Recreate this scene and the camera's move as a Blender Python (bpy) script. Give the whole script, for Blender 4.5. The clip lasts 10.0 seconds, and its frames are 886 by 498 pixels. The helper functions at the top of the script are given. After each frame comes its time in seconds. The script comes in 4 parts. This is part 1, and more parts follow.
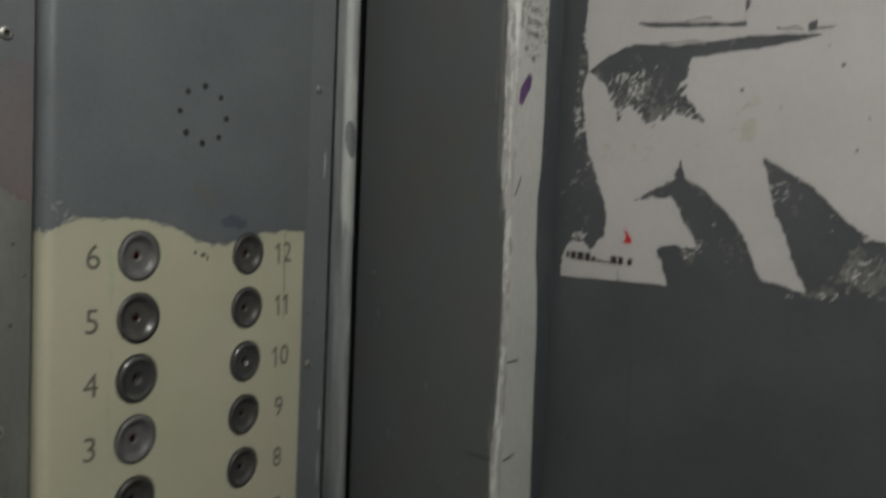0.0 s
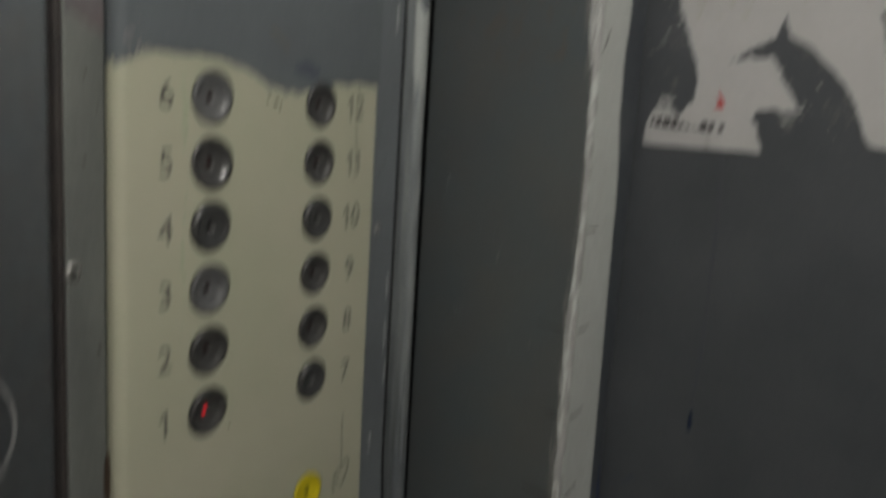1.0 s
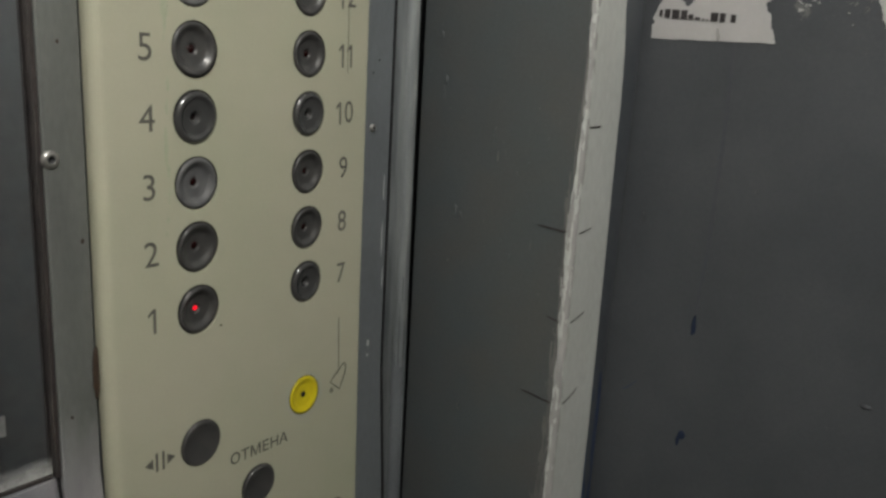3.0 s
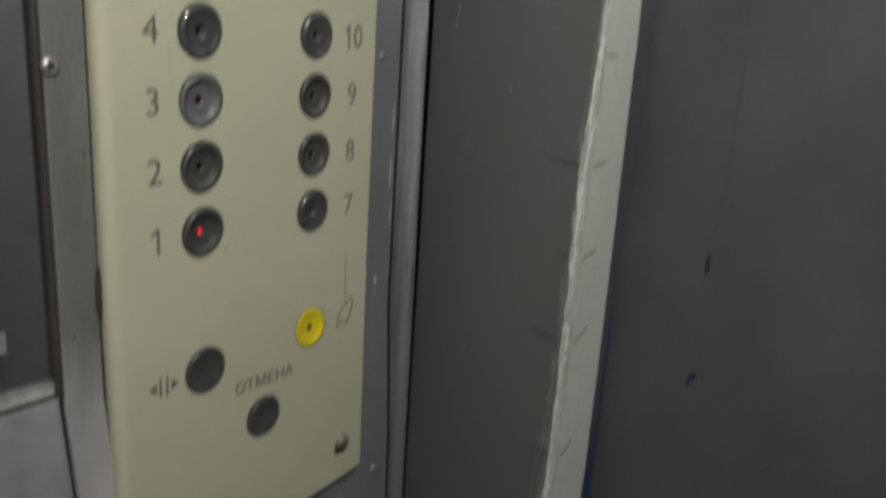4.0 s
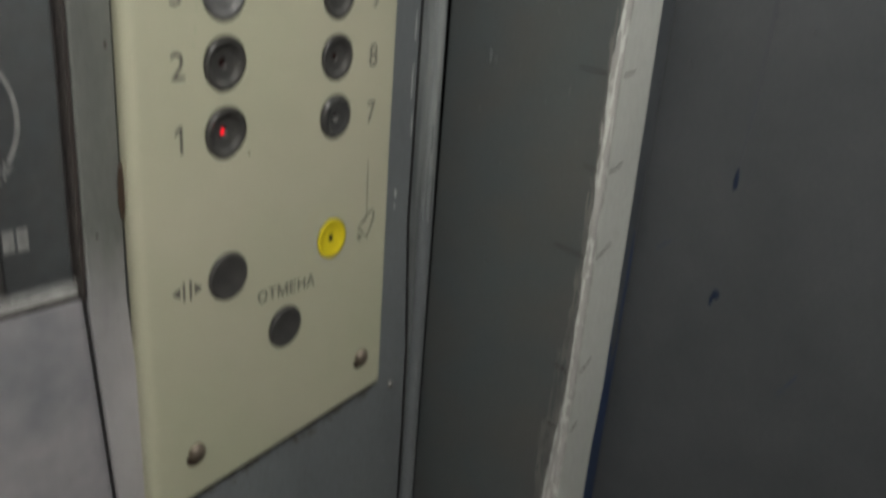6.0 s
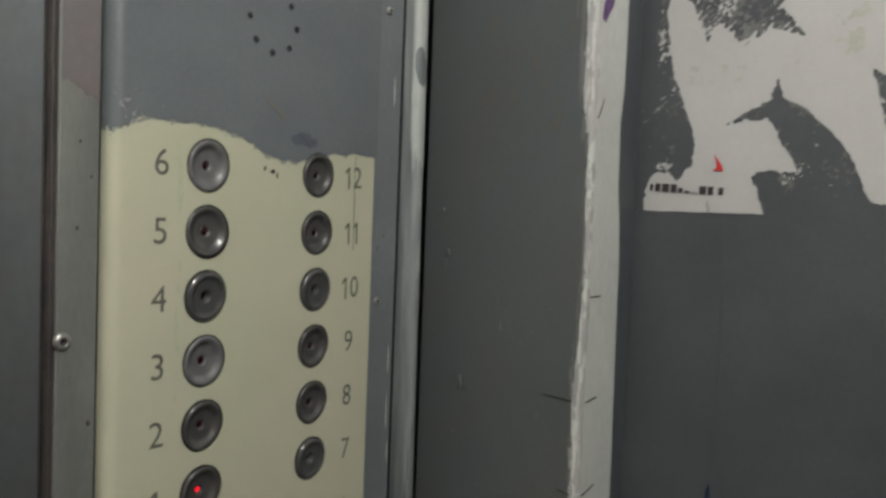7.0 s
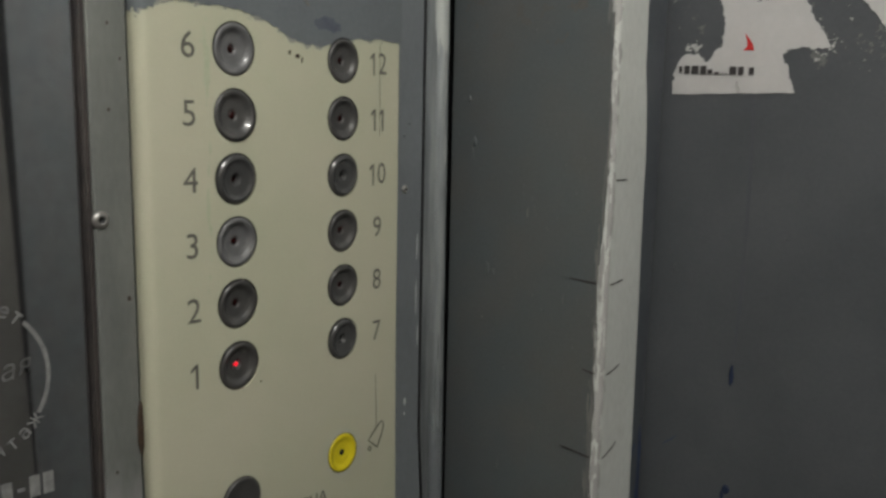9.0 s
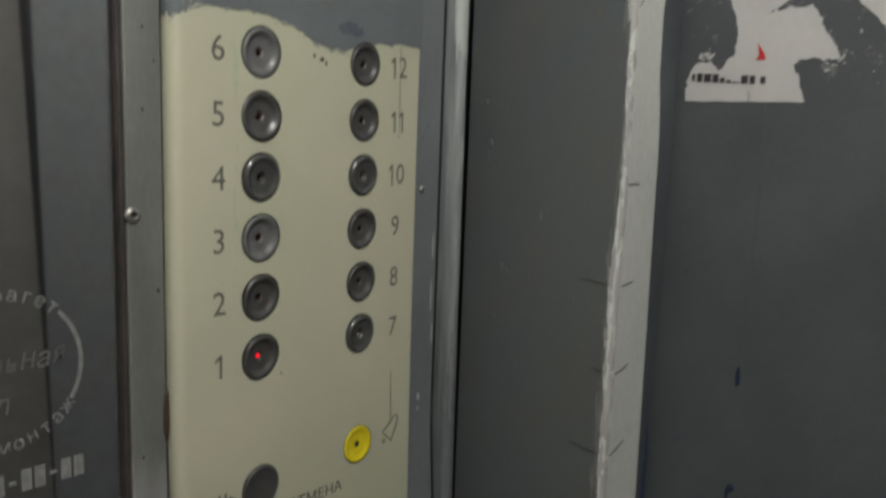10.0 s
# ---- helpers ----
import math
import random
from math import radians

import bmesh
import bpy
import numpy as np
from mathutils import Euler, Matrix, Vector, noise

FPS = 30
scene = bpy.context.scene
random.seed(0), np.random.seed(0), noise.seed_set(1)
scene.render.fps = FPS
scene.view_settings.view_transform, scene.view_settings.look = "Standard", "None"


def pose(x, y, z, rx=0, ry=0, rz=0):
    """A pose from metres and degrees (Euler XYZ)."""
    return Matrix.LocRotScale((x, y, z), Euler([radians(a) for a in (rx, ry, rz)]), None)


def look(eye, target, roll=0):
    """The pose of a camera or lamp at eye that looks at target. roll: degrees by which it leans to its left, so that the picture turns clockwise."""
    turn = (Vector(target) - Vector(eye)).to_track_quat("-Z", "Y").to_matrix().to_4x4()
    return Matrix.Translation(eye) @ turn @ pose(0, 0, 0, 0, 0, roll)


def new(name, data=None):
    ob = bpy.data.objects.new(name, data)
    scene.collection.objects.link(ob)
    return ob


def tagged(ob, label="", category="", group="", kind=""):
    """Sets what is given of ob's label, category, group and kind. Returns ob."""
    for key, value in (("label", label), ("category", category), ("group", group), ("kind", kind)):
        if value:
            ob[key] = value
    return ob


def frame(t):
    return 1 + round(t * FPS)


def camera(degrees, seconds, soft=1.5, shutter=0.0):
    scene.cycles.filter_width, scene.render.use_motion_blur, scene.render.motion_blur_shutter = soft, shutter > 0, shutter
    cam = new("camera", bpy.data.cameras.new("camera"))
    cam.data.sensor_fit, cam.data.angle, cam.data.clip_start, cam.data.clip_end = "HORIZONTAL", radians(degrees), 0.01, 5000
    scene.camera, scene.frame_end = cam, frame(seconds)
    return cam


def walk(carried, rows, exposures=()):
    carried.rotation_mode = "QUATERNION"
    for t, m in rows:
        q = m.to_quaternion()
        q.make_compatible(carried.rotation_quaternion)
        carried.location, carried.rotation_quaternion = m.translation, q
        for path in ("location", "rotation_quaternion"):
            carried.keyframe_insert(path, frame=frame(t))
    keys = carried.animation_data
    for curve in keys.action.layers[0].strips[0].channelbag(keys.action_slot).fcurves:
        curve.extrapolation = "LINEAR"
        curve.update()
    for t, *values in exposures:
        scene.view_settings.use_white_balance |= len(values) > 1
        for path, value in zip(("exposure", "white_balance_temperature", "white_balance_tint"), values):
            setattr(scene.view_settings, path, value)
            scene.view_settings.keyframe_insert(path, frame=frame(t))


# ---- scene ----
cam = camera(57.0, 10.0, soft=2.8, shutter=1.0)
PATH = [
    (0, (0.487, -0.582, 1.445), (-0.664, 1.049, 1.335), 2.4),
    (0.2, (0.489, -0.582, 1.441), (-0.683, 1.033, 1.299), 1.9),
    (0.5, (0.473, -0.589, 1.431), (-0.705, 1.017, 1.255), 2.3),
    (0.7, (0.461, -0.589, 1.432), (-0.718, 1.012, 1.214), 2.8),
    (0.9, (0.448, -0.578, 1.417), (-0.739, 1.005, 1.127), 3.0),
    (1, (0.444, -0.58, 1.401), (-0.748, 0.992, 1.07), 3.6),
    (1.2, (0.438, -0.576, 1.391), (-0.747, 0.98, 0.974), 4.2),
    (1.5, (0.443, -0.575, 1.379), (-0.739, 0.972, 0.921), 3.7),
    (2, (0.451, -0.564, 1.372), (-0.752, 0.958, 0.885), 3.0),
    (2.2, (0.447, -0.567, 1.373), (-0.749, 0.961, 0.885), 3.0),
    (3.3, (0.445, -0.56, 1.371), (-0.739, 0.976, 0.882), 3.4),
    (3.5, (0.453, -0.566, 1.369), (-0.735, 0.97, 0.891), 3.3),
    (4, (0.44, -0.558, 1.338), (-0.739, 0.958, 0.781), 4.0),
    (4.2, (0.441, -0.559, 1.325), (-0.736, 0.939, 0.714), 3.5),
    (4.5, (0.43, -0.562, 1.303), (-0.719, 0.932, 0.632), 3.9),
    (4.8, (0.414, -0.556, 1.283), (-0.711, 0.922, 0.542), 5.0),
    (5, (0.414, -0.561, 1.279), (-0.704, 0.916, 0.524), 5.5),
    (5.2, (0.415, -0.564, 1.278), (-0.701, 0.914, 0.523), 5.5),
    (6.3, (0.423, -0.571, 1.326), (-0.744, 0.949, 0.756), 3.6),
    (6.5, (0.421, -0.577, 1.348), (-0.782, 0.977, 0.978), 2.9),
    (6.6, (0.425, -0.577, 1.368), (-0.795, 0.984, 1.101), 2.9),
    (6.7, (0.433, -0.577, 1.371), (-0.803, 0.982, 1.173), 2.5),
    (6.9, (0.433, -0.572, 1.38), (-0.785, 1.009, 1.25), 2.4),
    (7, (0.444, -0.57, 1.379), (-0.785, 1.005, 1.282), 2.2),
    (7.5, (0.453, -0.576, 1.373), (-0.785, 0.993, 1.288), 2.2),
    (7.8, (0.448, -0.573, 1.355), (-0.801, 0.98, 1.192), 2.2),
    (8, (0.43, -0.572, 1.359), (-0.765, 1.019, 1.156), 2.4),
    (8.2, (0.454, -0.577, 1.378), (-0.794, 0.975, 1.198), 1.2),
    (8.5, (0.459, -0.576, 1.377), (-0.816, 0.952, 1.174), 0.8),
    (8.8, (0.462, -0.57, 1.362), (-0.814, 0.94, 1.059), 0.6),
    (9, (0.457, -0.573, 1.356), (-0.823, 0.934, 1.052), 1.2),
    (9.3, (0.469, -0.582, 1.365), (-0.819, 0.916, 1.047), 0.9),
    (9.5, (0.474, -0.592, 1.364), (-0.83, 0.903, 1.11), 1.4),
    (10, (0.466, -0.59, 1.359), (-0.833, 0.9, 1.052), 2.1),
]
EXPOSURES = [(0.0, -0.18), (0.5, -0.17), (1.0, -0.1), (1.5, 0.12), (2.2, 0.28), (3.5, 0.48), (4.5, 0.69), (5.2, 0.69), (6.5, 0.58), (7.5, 0.44), (9.5, 0.42), (10.0, 0.45)]
walk(cam, [(t, look(eye, target, roll)) for t, eye, target, roll in PATH], EXPOSURES)

# ---- light: one round ceiling lamp in a closed lift car ----
world = bpy.data.worlds.new("world")
world.use_nodes = True
world.node_tree.nodes["Background"].inputs[0].default_value = (0.02, 0.02, 0.022, 1)
world.node_tree.nodes["Background"].inputs[1].default_value = 0.2
scene.world = world
LAMP_AT, LAMP_POWER = (0.66, -0.66, 1.975), 16.0
lamp = new("lamp_light", bpy.data.lights.new("lamp_light", "POINT"))
lamp.data.shadow_soft_size = 0.06
lamp.data.energy, lamp.data.color = LAMP_POWER, (1.0, 0.995, 0.95)
lamp.location = LAMP_AT


# ---- materials ----
def mat(name, base, second=None, rough=0.5, metal=0.0, patch=9.0, grain=260.0, bump=0.15, stretch=(1, 1, 1),
        speck=None, speck_amount=0.0, speck_scale=120.0, coat=0.0, rough_vary=0.12, spec=0.5, grain_mix=0.16, film=None, worn=None, thin=None):
    """A painted or bare surface: broad patches from base to second, fine grain, worn specks, uneven gloss, fine relief.
    film: (scale, from, to) breaks a thin coat up by noise; thin: (z0, z1) lets it run out upwards; worn: (z0, z1, colour) coat rubbed off below."""
    m = bpy.data.materials.new(name)
    m.use_nodes = True
    nt = m.node_tree
    n, l = nt.nodes, nt.links
    p = n["Principled BSDF"]
    co = n.new("ShaderNodeTexCoord")
    mp = n.new("ShaderNodeMapping")
    mp.inputs["Scale"].default_value = stretch
    l.new(co.outputs["Object"], mp.inputs[0])

    def noise_node(scale, detail, rough_n=0.6):
        q = n.new("ShaderNodeTexNoise")
        q.inputs["Scale"].default_value, q.inputs["Detail"].default_value, q.inputs["Roughness"].default_value = scale, detail, rough_n
        l.new(mp.outputs[0], q.inputs["Vector"])
        return q.outputs["Fac"]

    def ramp(src, a, b):
        q = n.new("ShaderNodeMapRange")
        q.inputs["From Min"].default_value, q.inputs["From Max"].default_value = a, b
        l.new(src, q.inputs["Value"])
        return q.outputs[0]

    def mix(fac, a, b):
        q = n.new("ShaderNodeMix")
        q.data_type = "RGBA"
        l.new(fac, q.inputs["Factor"])
        for s, v in ((q.inputs["A"], a), (q.inputs["B"], b)):
            if isinstance(v, tuple):
                s.default_value = (*v, 1)
            else:
                l.new(v, s)
        return q.outputs["Result"]

    second = second or tuple(c * 0.8 for c in base)
    broad, fine = noise_node(patch, 5), noise_node(grain, 3)
    col = mix(ramp(broad, 0.35, 0.68), base, second)
    darker = n.new("ShaderNodeMix")
    darker.data_type, darker.blend_type = "RGBA", "MULTIPLY"
    darker.inputs["Factor"].default_value = grain_mix
    l.new(col, darker.inputs["A"])
    l.new(ramp(fine, 0.2, 0.75), darker.inputs["B"])
    col = darker.outputs["Result"]
    if speck:
        col = mix(ramp(noise_node(speck_scale, 4, 0.7), 1 - speck_amount, 1 - speck_amount + 0.04), col, speck)
    def height(z0, z1, wander):
        at = n.new("ShaderNodeSeparateXYZ")
        l.new(co.outputs["Object"], at.inputs[0])
        q = n.new("ShaderNodeMath")
        q.operation, q.inputs[1].default_value = "MULTIPLY_ADD", wander
        l.new(noise_node(60, 5, 0.65), q.inputs[0])
        l.new(at.outputs["Z"], q.inputs[2])
        return ramp(q.outputs[0], z0, z1)

    if worn:
        q = mix(ramp(noise_node(patch * 0.8, 5), 0.35, 0.68), worn[2], tuple(c * 0.62 for c in worn[2]))
        col = mix(height(worn[0], worn[1], 0.05), q, col)
    l.new(col, p.inputs["Base Color"])
    if film:
        cover = ramp(noise_node(film[0], 4, 0.65), film[1], film[2])
        if thin:
            q = n.new("ShaderNodeMath")
            q.operation = "MULTIPLY"
            l.new(cover, q.inputs[0])
            l.new(height(thin[0], thin[1], 0.006), q.inputs[1])
            cover = q.outputs[0]
        l.new(cover, p.inputs["Alpha"])
    q = n.new("ShaderNodeMapRange")
    q.inputs["To Min"].default_value, q.inputs["To Max"].default_value = rough - rough_vary, rough + rough_vary
    l.new(noise_node(patch * 3.1, 6), q.inputs["Value"])
    l.new(q.outputs[0], p.inputs["Roughness"])
    p.inputs["Metallic"].default_value = metal
    p.inputs["Coat Weight"].default_value = coat
    p.inputs["Coat Roughness"].default_value = 0.07
    p.inputs["Specular IOR Level"].default_value = spec
    if bump:
        b = n.new("ShaderNodeBump")
        b.inputs["Strength"].default_value, b.inputs["Distance"].default_value = bump, 0.002
        add = n.new("ShaderNodeMath")
        add.operation = "MULTIPLY_ADD"
        add.inputs[1].default_value = 0.35
        l.new(fine, add.inputs[0])
        l.new(noise_node(patch * 5, 3), add.inputs[2])
        l.new(add.outputs[0], b.inputs["Height"])
        l.new(b.outputs[0], p.inputs["Normal"])
    return m


def glow(name, color, strength):
    m = bpy.data.materials.new(name)
    m.use_nodes = True
    p = m.node_tree.nodes["Principled BSDF"]
    p.inputs["Base Color"].default_value = (*color, 1)
    p.inputs["Emission Color"].default_value = (*color, 1)
    p.inputs["Emission Strength"].default_value = strength
    p.inputs["Roughness"].default_value = 0.15
    return m


CREAM = mat("cream_enamel", (0.488, 0.472, 0.362), (0.445, 0.453, 0.328), rough=0.42, grain_mix=0.04, patch=7, grain=420, bump=0.008, speck=(0.20, 0.18, 0.13), speck_amount=0.225, speck_scale=60, rough_vary=0.06)
PANEL_GREY = mat("grey_panel_paint", (0.146, 0.163, 0.172), (0.126, 0.138, 0.148), rough=0.38, patch=14, grain=300, bump=0.12, speck=(0.26, 0.27, 0.27), speck_amount=0.26, speck_scale=70)
FRAME_GREY = mat("grey_frame_paint", (0.180, 0.195, 0.208), (0.145, 0.156, 0.167), rough=0.34, patch=11, grain=260, bump=0.14, stretch=(1, 1, 0.5), speck=(0.40, 0.42, 0.42), speck_amount=0.27, speck_scale=45)
DARK = mat("dark_grey_wall_paint", (0.094, 0.108, 0.113), (0.108, 0.109, 0.106), rough=0.40, patch=14, grain=330, bump=0.20, speck=(0.14, 0.13, 0.12), speck_amount=0.25, speck_scale=42)
DOOR = mat("dark_grey_door_paint", (0.080, 0.084, 0.092), (0.063, 0.068, 0.075), rough=0.42, patch=11, grain=340, bump=0.16, speck=(0.03, 0.04, 0.08), speck_amount=0.27, speck_scale=24)
JAMB_GREY = mat("blue_grey_jamb_strip", (0.082, 0.090, 0.100), (0.066, 0.073, 0.083), rough=0.45, patch=12)
SMEAR_BLUE = mat("blue_grey_smear", (0.070, 0.085, 0.115), (0.10, 0.115, 0.135), rough=0.4, patch=60)
FIBRE = mat("grey_paper_fibre", (0.185, 0.185, 0.180), (0.115, 0.115, 0.116), rough=0.8, patch=90)
BLUE = mat("dark_blue", (0.022, 0.046, 0.120), (0.030, 0.045, 0.085), rough=0.45, patch=12)
WHITE = mat("old_white_jamb_paint", (0.63, 0.645, 0.615), (0.575, 0.59, 0.56), rough=0.45, patch=13, grain=240, bump=0.12, speck=(0.22, 0.20, 0.17), speck_amount=0.25, speck_scale=60, stretch=(1, 1, 0.45))
THIN_GREY = mat("thin_grey_film", (0.27, 0.275, 0.245), (0.33, 0.33, 0.28), rough=0.42, patch=90, bump=0.0)
DULLED_WHITE = mat("dulled_pinkish_white", (0.47, 0.46, 0.445), (0.33, 0.32, 0.31), rough=0.5, patch=70, stretch=(1, 1, 0.2), bump=0.1)
GREEN_STAIN = mat("faint_green_stain", (0.44, 0.475, 0.335), (0.47, 0.485, 0.36), rough=0.42, patch=60, bump=0.0)
FLECK = mat("pale_pink_fleck", (0.34, 0.315, 0.31), (0.23, 0.22, 0.225), rough=0.5, patch=120, bump=0.0)
YELLOWED = mat("yellowed_paper", (0.430, 0.420, 0.360), (0.455, 0.445, 0.410), rough=0.8, patch=60, bump=0.0)
SCRAPE = mat("faint_brown_scrape", (0.168, 0.158, 0.130), (0.140, 0.142, 0.135), rough=0.45, patch=160, bump=0.0)
SCUFF_SHEEN = mat("pale_scuff_and_sheen", (0.175, 0.178, 0.175), (0.12, 0.12, 0.122), rough=0.5, patch=60, bump=0.0)
STAIN = mat("faint_brown_stain", (0.115, 0.106, 0.096), (0.106, 0.106, 0.102), rough=0.45, patch=60, bump=0.0)
SMEAR = mat("dry_brush_smear", (0.21, 0.205, 0.195), (0.105, 0.105, 0.104), rough=0.5, patch=90, stretch=(1, 1, 0.2))
PRIMER = mat("pinkish_grey_primer", (0.170, 0.140, 0.142), (0.145, 0.145, 0.150), rough=0.5, patch=22, bump=0.15)
SHEET_STEEL = mat("scuffed_steel_sheet", (0.52, 0.50, 0.525), (0.31, 0.315, 0.345), rough=0.42, metal=0.3, patch=15, grain=240, bump=0.10, speck=(0.70, 0.70, 0.72), speck_amount=0.31, speck_scale=55)
TRIM = mat("worn_aluminium_trim", (0.44, 0.465, 0.465), (0.22, 0.24, 0.25), rough=0.52, metal=0.30, patch=150, grain=300, bump=0.06, stretch=(1, 1, 0.07), rough_vary=0.08)
TRIM_PAINT = mat("white_smeared_paint", (0.46, 0.48, 0.46), (0.34, 0.36, 0.36), rough=0.5, patch=40, stretch=(1, 1, 0.2), bump=0.15)
SCREW = mat("screw_metal", (0.46, 0.45, 0.43), (0.34, 0.33, 0.31), rough=0.36, metal=0.75, patch=150, bump=0.0)
BRONZE = mat("dull_bronze_screw", (0.26, 0.215, 0.17), (0.17, 0.14, 0.115), rough=0.42, metal=0.5, patch=150, bump=0.0)
BUTTON = mat("black_button_plastic", (0.070, 0.067, 0.065), (0.054, 0.053, 0.053), rough=0.38, coat=0.55, patch=70, grain=300, bump=0.0, rough_vary=0.05, grain_mix=0.05)
BUTTON_GLOSSY = mat("glossy_black_button_plastic", (0.066, 0.065, 0.065), (0.056, 0.056, 0.056), rough=0.20, coat=1.0, patch=70, grain=300, bump=0.0, rough_vary=0.04, grain_mix=0.05)
BUTTON_WORN = mat("worn_grey_button_plastic", (0.150, 0.149, 0.150), (0.110, 0.110, 0.112), rough=0.42, coat=0.22, patch=90, grain=300, bump=0.0, rough_vary=0.04, grain_mix=0.05)
YELLOW = mat("yellow_button_plastic", (0.80, 0.66, 0.02), (0.76, 0.61, 0.02), rough=0.35, patch=90, bump=0.0)
BLACK = mat("black_shadow_gap", (0.012, 0.012, 0.013), rough=0.6, bump=0.0)
PRINT = mat("dark_grey_print", (0.10, 0.095, 0.085), (0.14, 0.13, 0.11), rough=0.5, patch=160, bump=0.0)
WORD_PRINT = mat("dark_word_print", (0.055, 0.052, 0.048), (0.08, 0.075, 0.065), rough=0.5, patch=160, bump=0.0)
LED_OFF = mat("unlit_red_lens", (0.024, 0.003, 0.003), rough=0.13, rough_vary=0.03, bump=0.0)
LED_ON = glow("lit_red_lens", (0.85, 0.006, 0.02), 0.75)
PAPER = mat("torn_poster_paper", (0.47, 0.458, 0.450), (0.43, 0.415, 0.405), rough=0.75, grain_mix=0.06, patch=10, grain=200, bump=0.06, speck=(0.40, 0.38, 0.33), speck_amount=0.27, speck_scale=40)
PAPER_PALE = mat("fresh_torn_fibre", (0.52, 0.51, 0.49), rough=0.85, patch=60)
PAPER_FLAKE = mat("thin_paper_flake", (0.50, 0.49, 0.475), rough=0.85, patch=60)
RESIDUE = mat("whitish_residue", (0.80, 0.80, 0.77), (0.60, 0.60, 0.58), rough=0.7, patch=60, bump=0.0, film=(900, 0.05, 0.70), thin=(0.014, 0.001))
STRIP = mat("rubbed_steel_strip", (0.236, 0.243, 0.225), (0.158, 0.164, 0.155), rough=0.42, metal=0.25, patch=22, grain=380, bump=0.06, stretch=(1, 1, 0.35), speck=(0.10, 0.08, 0.06), speck_amount=0.26, speck_scale=75, worn=(1.105, 1.165, (0.50, 0.485, 0.50)))
INK = mat("black_print_ink", (0.035, 0.03, 0.03), rough=0.6, bump=0.0)
RED = mat("red_print_ink", (0.55, 0.02, 0.02), rough=0.5, bump=0.0)
GAP_RAIL_BROWN = mat("dark_brown_gap_and_rail", (0.060, 0.050, 0.046), (0.030, 0.026, 0.026), rough=0.5, patch=60, bump=0.1)
DIRT = mat("brown_grime", (0.130, 0.124, 0.112), (0.090, 0.082, 0.072), rough=0.7, patch=120)
ETCH_FAINT = mat("rubbed_mirror_print", (0.15, 0.15, 0.148), (0.09, 0.09, 0.09), rough=0.6, patch=160, bump=0.0)
PENCIL = mat("brown_pencil", (0.040, 0.028, 0.026), rough=0.6, bump=0.0)
VIOLET = mat("violet_marker", (0.085, 0.03, 0.14), (0.17, 0.09, 0.23), rough=0.4, patch=90, bump=0.0)
DRIP = mat("dark_blue_ink", (0.022, 0.034, 0.070), rough=0.25, bump=0.0)
DRIP_FAINT = mat("faint_ink_run", (0.064, 0.069, 0.082), (0.076, 0.077, 0.088), rough=0.4, patch=30, bump=0.0)
RUST = mat("brown_rust", (0.055, 0.032, 0.018), (0.035, 0.024, 0.018), rough=0.7, patch=120)
ETCH = mat("white_mirror_print", (0.25, 0.25, 0.245), (0.16, 0.16, 0.16), rough=0.6, patch=160, bump=0.0)
FAR_WALL = mat("brown_grey_laminate", (0.21, 0.20, 0.175), (0.17, 0.165, 0.15), rough=0.4, patch=5, bump=0.05)
CEILING = mat("white_ceiling_sheet", (0.6, 0.6, 0.58), rough=0.5, patch=4)
FLOOR = mat("brown_lino", (0.10, 0.075, 0.055), (0.06, 0.05, 0.04), rough=0.5, patch=10)
DIFFUSER = glow("lamp_diffuser", (1.0, 0.95, 0.86), 3.0)
MIRROR = mat("dusty_mirror_silver", (0.84, 0.85, 0.88), (0.78, 0.78, 0.80), rough=0.03, metal=0.97, patch=9, grain=90, bump=0.0, rough_vary=0.02)


# ---- mesh helpers ----
def part(name, bm, material, parent=None, label="", smooth=False):
    """Links a bmesh as one mesh object, under a thing or a part if one is given."""
    me = bpy.data.meshes.new(name)
    bm.to_mesh(me)
    bm.free()
    me.materials.append(material)
    if smooth:
        for f in me.polygons:
            f.use_smooth = True
    ob = new(name, me)
    if parent:
        ob.parent = parent
    if label:
        ob["label"] = label
    return ob


def twin(ob, name, m, parent, material=None):
    """Another object on the same mesh."""
    o = new(name, ob.data)
    if material and material is not ob.data.materials[0]:
        o.data = ob.data.copy()
        o.data.materials[0] = material
    o.matrix_world = m
    o.parent = parent
    return o


def thing(name, label, category, group="", kind="", at=(0, 0, 0)):
    e = new(name)
    e.empty_display_size = 0.02
    e.location = at
    return tagged(e, label, category, group, kind)


def box(x0, x1, y0, y1, z0, z1, bevel=0.0, segments=2):
    bm = bmesh.new()
    bmesh.ops.create_cube(bm, size=1.0)
    for v in bm.verts:
        v.co = ((x0, x1)[v.co.x > 0], (y0, y1)[v.co.y > 0], (z0, z1)[v.co.z > 0])
    if bevel:
        bmesh.ops.bevel(bm, geom=bm.edges[:], offset=bevel, segments=segments, affect="EDGES", profile=0.5)
    return bm


def column(profile, z0, z1, closed=True, bends=(), lean=0.0):
    """An upright extrusion of an outline in plan, with caps. Below the first of bends it leans along y by lean."""
    bm = bmesh.new()
    rings = []
    for z in (z0, *bends, z1):
        shift = lean * max(0.0, bends[-1] - z) if bends else 0.0
        rings.append([bm.verts.new((x, y + shift, z)) for x, y in profile])
    k = len(profile)
    for low, top in zip(rings, rings[1:]):
        for i in range(k if closed else k - 1):
            j = (i + 1) % k
            bm.faces.new((low[i], low[j], top[j], top[i]))
    if closed:
        bm.faces.new(rings[0][::-1])
        bm.faces.new(rings[-1])
    bmesh.ops.recalc_face_normals(bm, faces=bm.faces[:])
    return bm


